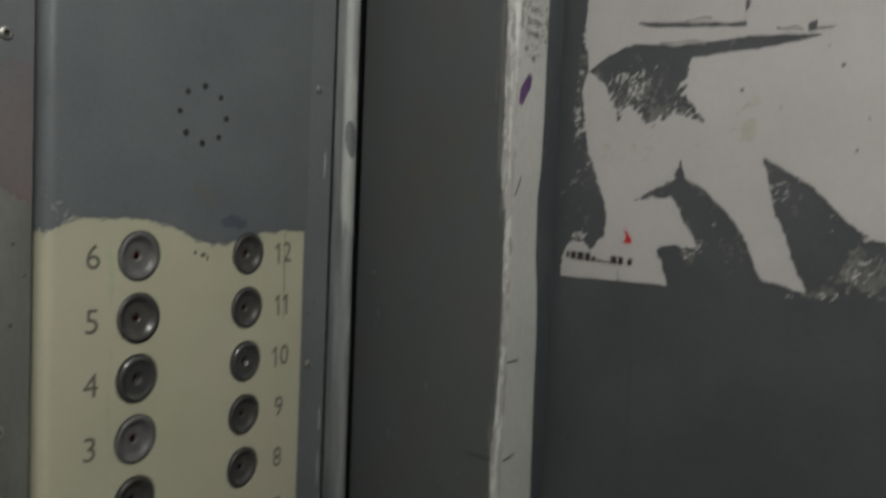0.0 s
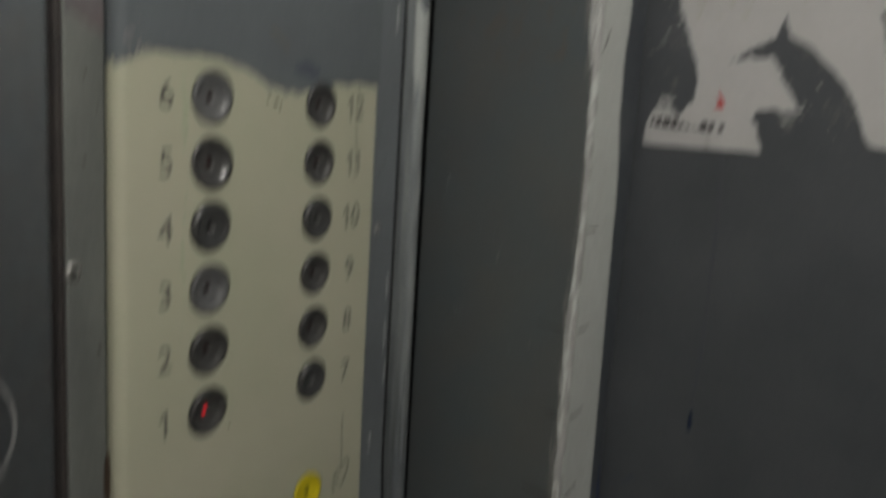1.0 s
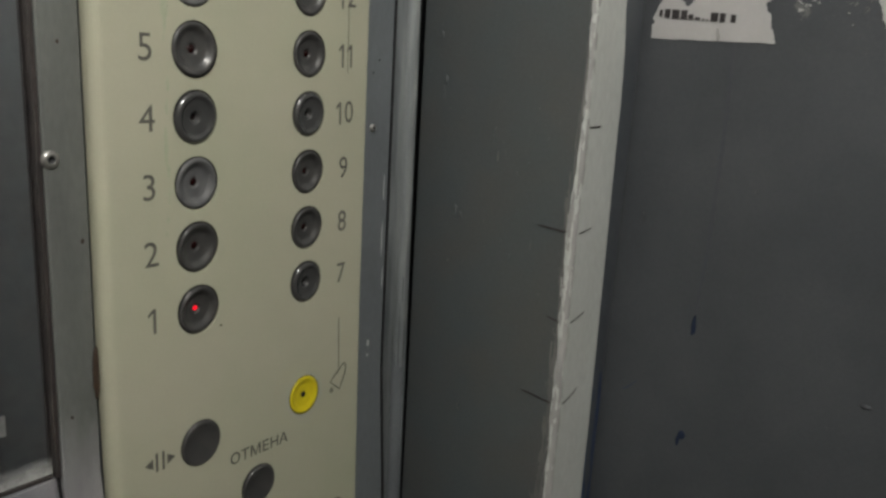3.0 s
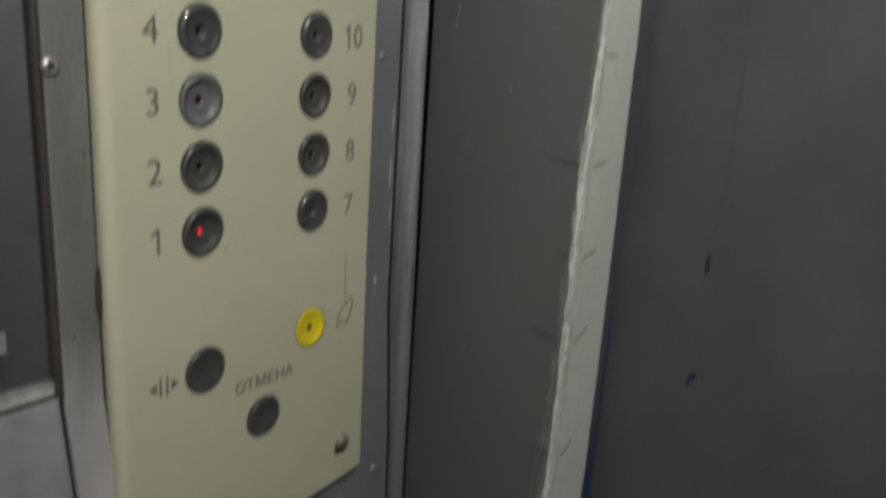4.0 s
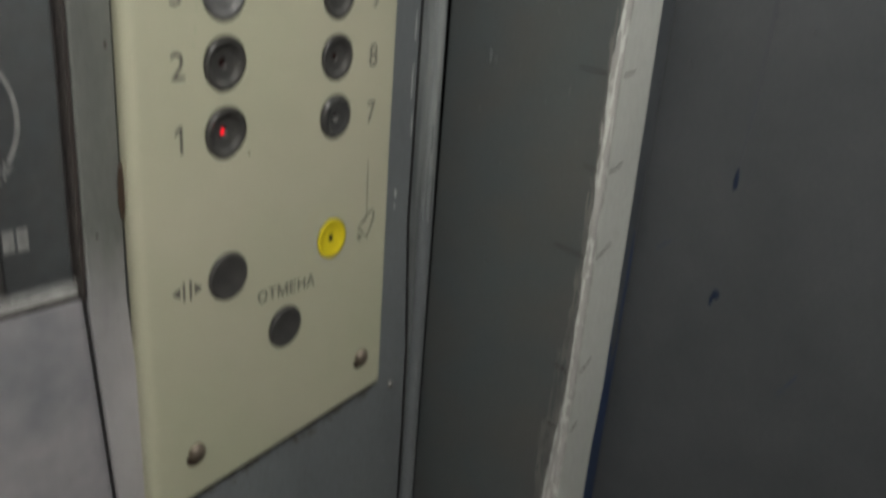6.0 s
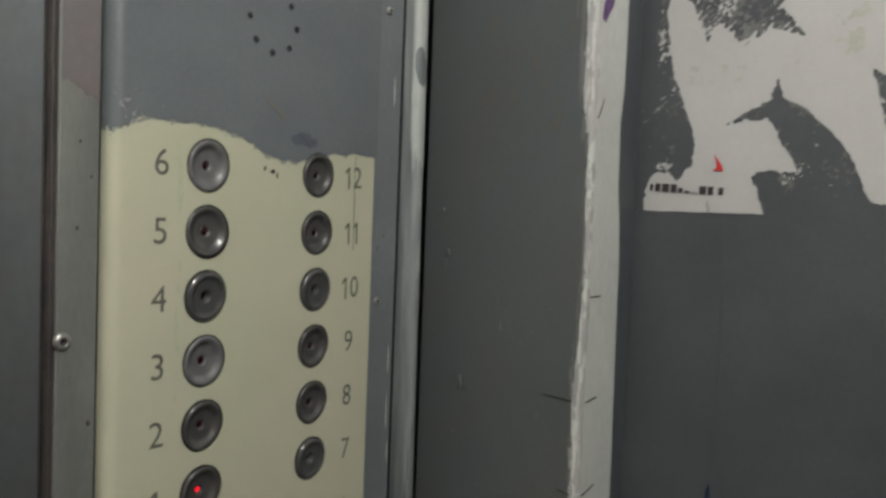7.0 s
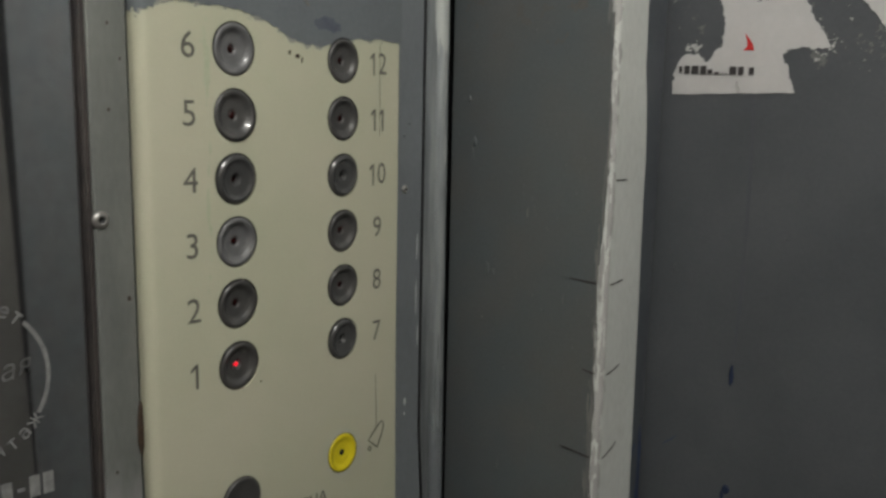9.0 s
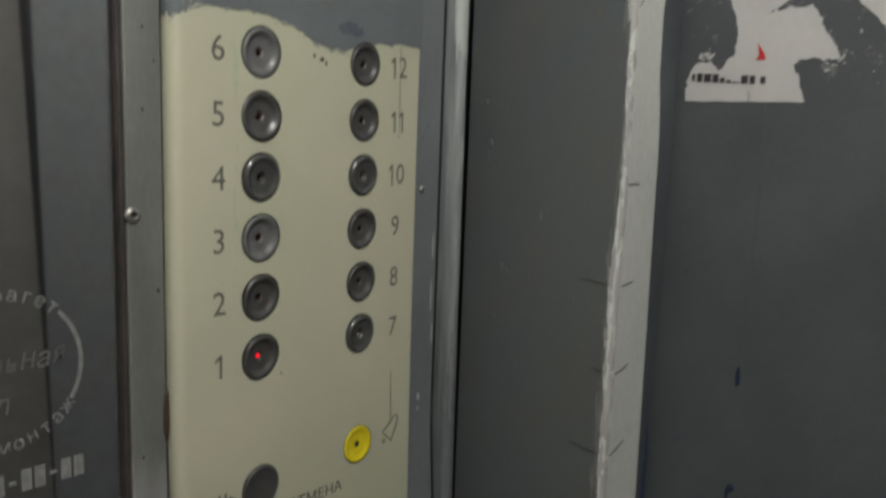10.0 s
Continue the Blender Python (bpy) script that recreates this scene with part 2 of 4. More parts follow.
def lathe(profile, steps=40, cap=True):
    """Turned about the x axis: profile of (radius, height)."""
    bm = bmesh.new()
    rings = []
    for r, h in profile:
        rings.append([bm.verts.new((h, r * math.cos(2 * math.pi * i / steps), r * math.sin(2 * math.pi * i / steps))) for i in range(steps)])
    for a, b in zip(rings, rings[1:]):
        for i in range(steps):
            j = (i + 1) % steps
            bm.faces.new((a[i], a[j], b[j], b[i]))
    if cap:
        bm.faces.new(rings[-1])
    bmesh.ops.recalc_face_normals(bm, faces=bm.faces[:])
    return bm


RANDOM = np.random.RandomState(5).rand(256, 256)


def vnoise(u, v, seed=0):
    """Smooth noise from 0 to 1 on arrays."""
    u, v = np.asarray(u, float) + seed * 17.3, np.asarray(v, float) + seed * 7.7
    i, j = np.floor(u).astype(int), np.floor(v).astype(int)
    a, b = u - i, v - j
    a, b = a * a * (3 - 2 * a), b * b * (3 - 2 * b)
    g = lambda p, q: RANDOM[p % 256, q % 256]
    return (g(i, j) * (1 - a) + g(i + 1, j) * a) * (1 - b) + (g(i, j + 1) * (1 - a) + g(i + 1, j + 1) * a) * b


def fbm(u, v, seed=0, octaves=4):
    out, amp, f = 0, 0.5, 1.0
    for k in range(octaves):
        out = out + amp * (vnoise(u * f, v * f, seed + k) - 0.5)
        amp, f = amp * 0.55, f * 2.1
    return out * 2


def inside_by(u, v, poly):
    """Signed distance to a polygon: positive inside."""
    d = np.full(u.shape, 9.0)
    odd = np.zeros(u.shape, bool)
    for (x0, y0), (x1, y1) in zip(poly, poly[1:] + poly[:1]):
        ex, ey = x1 - x0, y1 - y0
        k = np.clip(((u - x0) * ex + (v - y0) * ey) / (ex * ex + ey * ey + 1e-12), 0, 1)
        d = np.minimum(d, np.hypot(u - x0 - k * ex, v - y0 - k * ey))
        if y0 != y1:
            odd ^= ((y0 > v) != (y1 > v)) & (u < (v - y0) * ex / ey + x0)
    return np.where(odd, d, -d)


def sheet(field, u0, u1, v0, v1, step, place):
    """A thin layer where field(u, v) > 0, with a smooth ragged outline; place(u, v) gives the point in the world."""
    nu, nv = int((u1 - u0) / step) + 1, int((v1 - v0) / step) + 1
    us, vs = u0 + step * np.arange(nu), v0 + step * np.arange(nv)
    f = field(*np.meshgrid(us, vs, indexing="ij"))
    verts, index, faces = [], {}, []

    def vert(key, u, v):
        if key not in index:
            index[key] = len(verts)
            verts.append(place(u, v))
        return index[key]

    for i in range(nu - 1):
        for j in range(nv - 1):
            c = ((i, j), (i + 1, j), (i + 1, j + 1), (i, j + 1))
            w = [f[q] for q in c]
            if max(w) <= 0:
                continue
            poly = []
            for k in range(4):
                (a, b), p, q = (c[k], c[(k + 1) % 4]), w[k], w[(k + 1) % 4]
                if p > 0:
                    poly.append(vert(a, us[a[0]], vs[a[1]]))
                if (p > 0) != (q > 0):
                    r = p / (p - q)
                    key = (min(a, b), max(a, b))
                    poly.append(vert(key, us[a[0]] + r * (us[b[0]] - us[a[0]]), vs[a[1]] + r * (vs[b[1]] - vs[a[1]])))
            if len(poly) > 2:
                faces.append(poly)
    me = bpy.data.meshes.new("sheet")
    me.from_pydata(verts, [], faces)
    bm = bmesh.new()
    bm.from_mesh(me)
    bpy.data.meshes.remove(me)
    return bm


ON_PANEL = Matrix(((0, 0, 1, 0), (1, 0, 0, 0), (0, 1, 0, 0), (0, 0, 0, 1)))   # text faces +x, reads along +y
ON_DOOR = Matrix(((1, 0, 0, 0), (0, 0, -1, 0), (0, 1, 0, 0), (0, 0, 0, 1)))   # faces -y, reads along +x


def lettering(text, height, stretch=1.0, slant=0.0, weight=0.0):
    """Flat letters with the built-in font, centred, capital height given."""
    cu = bpy.data.curves.new("text", "FONT")
    cu.body, cu.align_x, cu.align_y = text, "CENTER", "CENTER"
    cu.size, cu.extrude, cu.shear = height / 0.72, 0.0, slant
    cu.resolution_u, cu.offset = 4, weight * height
    ob = new("text", cu)
    me = bpy.data.meshes.new_from_object(ob.evaluated_get(bpy.context.evaluated_depsgraph_get()))
    bpy.data.objects.remove(ob)
    bm = bmesh.new()
    bm.from_mesh(me)
    bpy.data.meshes.remove(me)
    back = [f for f in bm.faces if f.normal.z < 0]
    if len(back) < len(bm.faces):
        bmesh.ops.delete(bm, geom=back, context="FACES")
    for v in bm.verts:
        v.co.x *= stretch
    return bm


def figure(text, height, stretch):
    """A printed floor number, its digits set side by side; the one has a slanting flag."""
    bm, at, wide = bmesh.new(), 0.0, {"1": 0.60}
    step = [height * wide.get(c, 0.78) * stretch for c in text]
    at = -sum(step) / 2
    for c, w in zip(text, step):
        if c == "1":
            h, b, x = height, height * 0.125 * stretch, at + w * 0.68
            quads = [((x - b, -h / 2), (x, -h / 2), (x, h / 2), (x - b, h / 2)), ((x - b, h / 2), (x - b, h * 0.33), (x - b - h * 0.22 * stretch, h * 0.17), (x - b - h * 0.22 * stretch, h * 0.30))]
            for q in quads:
                bm.faces.new([bm.verts.new((u, v, 0.00012)) for u, v in q])
        else:
            g = lettering(c, height, stretch)
            for v in g.verts:
                v.co.x += at + w / 2
            me = bpy.data.meshes.new("digit")
            g.to_mesh(me)
            g.free()
            bm.from_mesh(me)
            bpy.data.meshes.remove(me)
        at += w
    return bm


def small_letter(ch, height, stretch=1.0, slant=0.0):
    """A lower-case letter; those that look like small capitals are set as such."""
    return lettering(ch.upper(), height * 0.74, stretch, slant) if ch in "ня" else lettering(ch, height, stretch, slant)


def put(bm, turn, at, spin=0.0):
    bmesh.ops.transform(bm, matrix=Matrix.Translation(at) @ turn @ pose(0, 0, 0, 0, 0, spin), verts=bm.verts[:])
    return bm


def stroke(points, width, turn=ON_DOOR, thick=0.0002):
    """A flat pen line through points (u, v) in the plane of turn, tapering to its ends."""
    bm = bmesh.new()
    rows = []
    for k, (u, v) in enumerate(points):
        a, b = points[max(k - 1, 0)], points[min(k + 1, len(points) - 1)]
        d = Vector((b[0] - a[0], b[1] - a[1])).normalized()
        s = width / 2 * (0.55 if k in (0, len(points) - 1) else 1.0)
        rows.append([bm.verts.new((u - d.y * s, v + d.x * s, thick)), bm.verts.new((u + d.y * s, v - d.x * s, thick))])
    for a, b in zip(rows, rows[1:]):
        bm.faces.new((a[0], a[1], b[1], b[0]))
    r = bmesh.ops.extrude_face_region(bm, geom=bm.faces[:])
    for v in [e for e in r["geom"] if isinstance(e, bmesh.types.BMVert)]:
        v.co.z = -0.0001
    bmesh.ops.recalc_face_normals(bm, faces=bm.faces[:])
    bmesh.ops.transform(bm, matrix=turn, verts=bm.verts[:])
    return bm


def blob(size, seed, flat=0.35):
    """A small run or lump of paint, lying in the yz plane of +x."""
    bm = bmesh.new()
    bmesh.ops.create_icosphere(bm, subdivisions=2, radius=1.0)
    for v in bm.verts:
        q = 1 + 0.35 * noise.noise(v.co * 1.3 + Vector((seed, 0, 0)))
        v.co = Vector((v.co.x * flat * size[0], v.co.y * q * size[0], v.co.z * q * size[1]))
    return bm


def arc(cx, cy, r, a0, a1, k=6):
    return [(cx + r * math.cos(radians(a0 + (a1 - a0) * i / k)), cy + r * math.sin(radians(a0 + (a1 - a0) * i / k))) for i in range(k + 1)]


# ---- the lift car ----
TOP = 2.10
CAR_X, BACK_Y, DOOR_Y = 0.98, -1.15, 0.086
tagged(part("floor", box(-0.1, CAR_X + 0.1, BACK_Y - 0.1, 0.30, -0.05, 0.0), FLOOR), "worn brown linoleum lift floor", "floor", kind="structure")
tagged(part("ceiling", box(-0.1, CAR_X + 0.1, BACK_Y - 0.1, 0.30, TOP, TOP + 0.05), CEILING), "white painted sheet metal lift ceiling", "ceiling", kind="structure")
tagged(part("wall_back", box(-0.1, CAR_X + 0.1, BACK_Y - 0.05, BACK_Y, 0, TOP), FAR_WALL), "brown-grey laminate back wall of the lift", "wall", kind="structure")
far_side = box(CAR_X, CAR_X + 0.05, BACK_Y, 0.001, 0, TOP)
for v in far_side.verts:
    if v.co.y > -0.1:
        v.co.y += 0.018 * (1.45 - v.co.z) / 0.6
tagged(part("wall_far", far_side, FAR_WALL), "brown-grey laminate side wall of the lift", "wall", kind="structure")
tagged(part("wall_side", box(-0.10, -0.045, BACK_Y, 0.25, 0, TOP), BLACK), "dark backing of the lift side wall", "wall", kind="structure")
tagged(part("wall_far_corner", box(CAR_X + 0.052, CAR_X + 0.10, -0.1, 0.195, 0, TOP), BLACK), "dark gap in the far corner of the lift", "wall", kind="structure")
tagged(part("wall_outer", box(-0.1, CAR_X + 0.1, 0.20, 0.25, 0, TOP), BLACK), "dark shaft wall behind the doors", "wall", kind="structure")
tagged(part("wall_lower_sheet", column([(-0.045, BACK_Y), (-0.0145, BACK_Y), (-0.0145, -0.3570)] + [(-0.0185 + 0.004 * math.cos(radians(a)), -0.3570 + 0.0155 * math.sin(radians(a))) for a in (15, 30, 45, 60, 75, 90)] + [(-0.045, -0.3415)], 0, 1.0950, bends=(1.09,), lean=0.070), SHEET_STEEL), "scuffed light steel sheet below the mirror", "wall", kind="structure")

# front return beside the doors, with its rounded corner
R = 0.004
JAMB_X = 0.142
corner = arc(JAMB_X - R, R, R, -90, 0)
profile = [(-0.0215, 0.0)] + corner + [(JAMB_X, 0.079), (-0.0215, 0.079)]
front_return = tagged(part("wall_front_return", column(profile, 0, TOP), DARK), "dark grey glossy painted front return beside the doors", "wall", kind="structure")
FAR_JAMB = 0.68
other = [(FAR_JAMB + JAMB_X - x if x > 0.1 else 0.932, y) for x, y in profile]
far_return = column(other, 0, TOP)
for v in far_return.verts:
    if v.co.x > 0.9:
        v.co.x += 0.030 * (v.co.z - 1.40)
tagged(part("wall_front_return_far", far_return, DARK), "dark grey painted front return on the far side", "wall", kind="structure")
tagged(part("wall_header", box(JAMB_X, FAR_JAMB, 0.0, 0.079, 2.0, TOP), DARK), "dark grey painted header over the lift doors", "wall", kind="structure")


def jamb_place(lift):
    """Along the front face, round the corner and into the jamb: u = 0 where the corner begins."""
    turn = R * math.pi / 2

    def place(u, v):
        if u < 0:
            return (JAMB_X - R + u, -lift, v)
        if u < turn:
            a = u / R - math.pi / 2
            return (JAMB_X - R + (R + lift) * math.cos(a), R + (R + lift) * math.sin(a), v)
        return (JAMB_X + lift, R + u - turn, v)
    return place


JAMB_Z = (0.70, 0.80, 0.88, 0.94, 1.07, 1.18, 1.28, 1.33, 1.37, 1.404, 1.454, 1.48, 1.53, 1.70)
JAMB_END = (0.055, 0.056, 0.057, 0.061, 0.060, 0.058, 0.0555, 0.055, 0.052, 0.0465, 0.045, 0.0490, 0.050, 0.049)
EDGE_Z = (0.70, 0.79, 0.84, 0.90, 0.96, 1.14, 1.236, 1.28, 1.33, 1.43, 1.476, 1.57, 1.70)
EDGE_X = (0.135, 0.135, 0.128, 0.132, 0.1375, 0.1362, 0.1350, 0.1385, 0.1395, 0.1380, 0.1325, 0.1325, 0.1305)


def jamb_edges(u, v):
    left = np.interp(v, EDGE_Z, EDGE_X) - (JAMB_X - R)
    left = np.where(left > 0, left * 1.4, left)
    right = np.interp(v, JAMB_Z, JAMB_END) - R + R * math.pi / 2
    return left, right


def jamb_white(u, v):
    left, right = jamb_edges(u, v)
    left = left + 0.0012 * fbm(v * 45, u * 0 + 3, 1) + 0.0012 * fbm(u * 350, v * 60, 2)
    right = right + 0.0006 * fbm(v * 25, u * 0, 4)
    worn = fbm(u * 520, v * 45, 6, 5) - 0.16 - np.clip((u - left - 0.0006) / 0.004, 0, 3)
    return np.minimum(np.minimum(u - left, right - u), -worn * 0.003)


def jamb_smear(u, v):
    """A dry, streaky brush smear that strays from the jamb on to the dark face."""
    left, right = jamb_edges(u, v)
    far = left - np.interp(v, (0.70, 0.80, 0.90, 0.95, 1.08, 1.20, 1.26, 1.36, 1.42, 1.48, 1.56, 1.70), (0.004, 0.005, 0.016, 0.016, 0.006, 0.005, 0.004, 0.003, 0.002, 0.006, 0.009, 0.009))
    streaks = 0.75 * fbm(u * 900, v * 22, 16, 4) + 0.25 * fbm(u * 300, v * 120, 17)
    return np.minimum(np.minimum(u - far, left + 0.002 - u) / 0.004, 1.0) * 0.42 + 1.15 * streaks - 0.20


def jamb_grey(u, v):
    left, right = jamb_edges(u, v)
    return np.minimum(u - right + 0.001, 0.080 - u)


def jamb_blue(u, v):
    return np.minimum(jamb_grey(u, v), (1.04 - v) * 0.02 + 0.004 * fbm(u * 200, v * 14, 19))


part("old_paint", sheet(jamb_grey, 0.03, 0.082, 0.70, 1.70, 0.003, jamb_place(0.0003)), JAMB_GREY, front_return, "blue-grey inner strip of the jamb")
part("blue_strip", sheet(jamb_blue, 0.03, 0.082, 0.70, 1.10, 0.002, jamb_place(0.0005)), BLUE, front_return, "dark blue lower end of the inner strip")
part("paint_smear", sheet(jamb_smear, -0.022, 0.008, 0.70, 1.70, 0.0010, jamb_place(0.0003)), SMEAR, front_return, "dry grey-white brush smear", smooth=True)
part("white_paint", sheet(jamb_white, -0.02, 0.088, 0.70, 1.70, 0.0012, jamb_place(0.0006)), WHITE, front_return, "chipped white paint on the jamb", smooth=True)


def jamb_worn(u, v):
    """Streaky pinkish paint on the jamb's rounded edge, also toning down its highlight."""
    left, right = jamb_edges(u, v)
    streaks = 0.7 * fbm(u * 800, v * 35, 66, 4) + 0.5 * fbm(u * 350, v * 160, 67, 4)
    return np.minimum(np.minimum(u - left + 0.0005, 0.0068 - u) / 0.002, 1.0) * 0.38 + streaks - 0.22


tagged(part("dulled_edge", sheet(jamb_worn, -0.012, 0.012, 0.70, 1.70, 0.0008, jamb_place(0.0009)), DULLED_WHITE, front_return, "pinkish paint streaks that also dim the bright edge", smooth=True), kind="stuff")

# pencil ticks round the jamb's edge, a purple mark and a round stamp
for z, inward, front, rise, start in ((1.316, 0.019, 0.0, 0.0, 0.001), (1.232, 0.020, 0.028, 0.0020, 0.001), (1.157, 0.022, 0.012, 0.0045, 0.001), (1.085, 0.024, 0.030, 0.008, 0.001), (1.456, 0.010, 0.004, 0.016, 0.000), (0.979, 0.018, 0.014, 0.008, 0.003), (0.922, 0.012, 0.014, 0.003, 0.002)):
    k = 6
    pts = [(R + start + inward * i / k, z - 0.0015 + rise * (i / k) ** 1.6) for i in range(k + 1)]
    part("pencil_tick", put(stroke(pts, 0.0011, ON_PANEL), Matrix.Identity(4), (JAMB_X + 0.0011, 0, 0)), PENCIL, front_return, "brown pencil tick")
    if front:
        pts = [(0.136 - front * i / k, z - 0.001 + 0.25 * rise * (i / k) + 0.001 * i / k) for i in range(k + 1)]
        part("pencil_tick", put(stroke(pts, 0.0012 if z < 1.0 else 0.0009), Matrix.Identity(4), (0, -0.0007, 0)), PENCIL, front_return)
part("violet_mark", put(stroke([(0.008, 1.530), (0.012, 1.540), (0.019, 1.548), (0.023, 1.556)], 0.011, ON_PANEL), Matrix.Identity(4), (JAMB_X + 0.0008, 0, 0)), VIOLET, front_return, "violet marker blot")


def stamp_ring(u, v):
    r = np.hypot((u - 0.0260) / 0.0225, (v - 1.600) / 0.031)
    ring = np.maximum(0.07 - np.abs(r - 0.93), 0.05 - np.abs(r - 0.66))
    rows = np.minimum(np.minimum(0.30 - np.abs((v - 1.600) / 0.010 - np.round((v - 1.600) / 0.010)), 0.36 - np.abs(u / 0.0052 - np.round(u / 0.0052))), 0.60 - r)
    return np.maximum(ring, rows) + 0.26 * fbm(u * 700, v * 500, 11) - 0.06


part("round_stamp", sheet(stamp_ring, 0.002, 0.0485, 1.565, 1.636, 0.0006, lambda u, v: (JAMB_X + 0.0009, u, v)), PRINT, front_return, "faded round black ink stamp")

# lumps, chips and runs in the dark paint of the return
rng = random.Random(3)
for x, z, w, h in ((0.023, 1.229, 0.0016, 0.006), (0.029, 1.226, 0.0013, 0.004), (0.005, 1.341, 0.0016, 0.004), (0.083, 1.201, 0.0013, 0.0014), (0.073, 1.212, 0.0010, 0.0010), (-0.002, 1.378, 0.0013, 0.003),
                   (0.045, 1.142, 0.0009, 0.0009), (0.018, 1.184, 0.0008, 0.0010), (0.095, 1.281, 0.0009, 0.0010), (0.060, 1.300, 0.0010, 0.006), (0.003, 1.330, 0.0009, 0.006), (0.064, 1.282, 0.0007, 0.004), (0.040, 1.050, 0.0012, 0.004), (0.010, 1.005, 0.0010, 0.0010)):
    pale = w < 0.00085
    part("paint_lump", put(blob((w * 1.25, h * 1.1), x * 90, 0.58), pose(0, 0, 0, 0, 0, -90), (x, 0.0, z)), SMEAR if pale else DARK, front_return, smooth=True)



def scuffs(u, v):
    # The first term, beside the trim, paints in a streaky reflection.
    near = np.exp(-np.abs(u + 0.006) / 0.006) * np.exp(-np.abs(v - 1.37) / 0.045) + 0.8 * np.exp(-np.abs(u - 0.068) / 0.006) * np.exp(-np.abs(v - 1.29) / 0.02) + 0.7 * np.exp(-np.abs(u - 0.115) / 0.012) * np.exp(-np.abs(v - 1.24) / 0.03)
    return fbm(u * 700, v * 130, 81, 4) + 0.40 * near - 0.62


tagged(part("scuff", sheet(scuffs, -0.022, 0.132, 1.15, 1.50, 0.0010, lambda u, v: (u, -0.0002, v)), SCUFF_SHEEN, front_return, "faint pale scuffs and a painted reflection by the trim"), kind="stuff")


def stains(u, v):
    near = np.exp(-np.hypot((u - 0.055) / 0.018, (v - 1.475) / 0.022)) + 0.6 * np.exp(-np.hypot((u - 0.075) / 0.02, (v - 1.51) / 0.02))
    return fbm(u * 130, v * 110, 85, 4) + 0.55 * near - 0.42


part("brown_stain", sheet(stains, -0.01, 0.125, 1.42, 1.56, 0.0012, lambda u, v: (u, -0.0002, v)), STAIN, front_return, "faint brown stain")

# two sliding door leaves
leaf = tagged(part("door_1", box(0.05, 0.4855, DOOR_Y, DOOR_Y + 0.035, 0.005, 2.03, 0.002), DOOR), "dark grey painted sliding lift door with torn poster remains", "door", kind="structure")
tagged(part("door_2", box(0.4885, 0.93, DOOR_Y, DOOR_Y + 0.035, 0.005, 2.03, 0.002), DOOR), "dark grey painted sliding lift door", "door", kind="structure")
part("ink_run", put(stroke([(0.217, 1.385), (0.2190, 1.34), (0.2195, 1.286), (0.219, 1.215), (0.2165, 1.165)], 0.0034), Matrix.Identity(4), (0, DOOR_Y - 0.0002, 0)), DRIP_FAINT, leaf, "faint blue ink run")
for x, z, w, h in ((0.2160, 1.153, 0.0022, 0.0085), (0.2185, 1.053, 0.0034, 0.0040), (0.2155, 1.047, 0.0016, 0.0045)):
    part("ink_drop", put(blob((w, h), z * 30, 0.10), pose(0, 0, 0, 0, 0, -90), (x, DOOR_Y, z)), DRIP, leaf, "dark blue ink drop", smooth=True)
for x, z, w, h in ((0.161, 1.237, 0.0017, 0.0045), (0.251, 1.272, 0.0015, 0.0018), (0.354, 1.125, 0.004, 0.002), (0.300, 1.21, 0.0009, 0.001), (0.33, 1.10, 0.001, 0.001)):
    part("paint_lump", put(blob((w, h), x * 70), pose(0, 0, 0, 0, 0, -90), (x, DOOR_Y, z)), DOOR, leaf, smooth=True)
part("scratch", put(stroke([(0.160, 1.078), (0.166, 1.083), (0.172, 1.089)], 0.0010), Matrix.Identity(4), (0, DOOR_Y - 0.0002, 0)), BLUE, leaf)
part("scratch", put(stroke([(0.285, 0.985), (0.292, 0.998), (0.297, 1.008)], 0.0010), Matrix.Identity(4), (0, DOOR_Y - 0.0002, 0)), BLUE, leaf)

# ---- remains of a torn poster on the door ----
OUTLINE = [(0.163, 1.70), (0.161, 1.60), (0.166, 1.568), (0.161, 1.551), (0.169, 1.496), (0.188, 1.452), (0.190, 1.4200), (0.184, 1.4185), (0.177, 1.4110), (0.168, 1.4170), (0.158, 1.4165), (0.152, 1.4100), (0.1495, 1.400), (0.148, 1.3845), (0.248, 1.3845), (0.236, 1.414),
           (0.250, 1.420), (0.274, 1.416), (0.262, 1.434), (0.248, 1.460), (0.211, 1.454), (0.248, 1.472), (0.254, 1.491), (0.258, 1.476), (0.276, 1.463), (0.305, 1.436), (0.322, 1.397), (0.356, 1.389), (0.344, 1.416),
           (0.332, 1.446), (0.319, 1.492), (0.357, 1.469), (0.382, 1.444), (0.398, 1.432), (0.480, 1.428), (0.480, 1.70)]
TEAR = [(0.165, 1.567), (0.185, 1.580), (0.206, 1.588), (0.256, 1.584), (0.300, 1.587), (0.364, 1.584), (0.312, 1.577), (0.258, 1.573), (0.254, 1.545), (0.272, 1.520), (0.247, 1.528), (0.225, 1.516), (0.205, 1.538), (0.196, 1.522), (0.182, 1.556)]
SLIT = [(0.210, 1.606), (0.220, 1.601), (0.300, 1.595), (0.300, 1.6), (0.293, 1.5985), (0.224, 1.6045)]
NICK = [(0.296, 1.66), (0.302, 1.66), (0.302, 1.612), (0.299, 1.605)]
FLAP = [(0.346, 1.594), (0.352, 1.5945), (0.352, 1.590), (0.368, 1.589), (0.346, 1.587)]


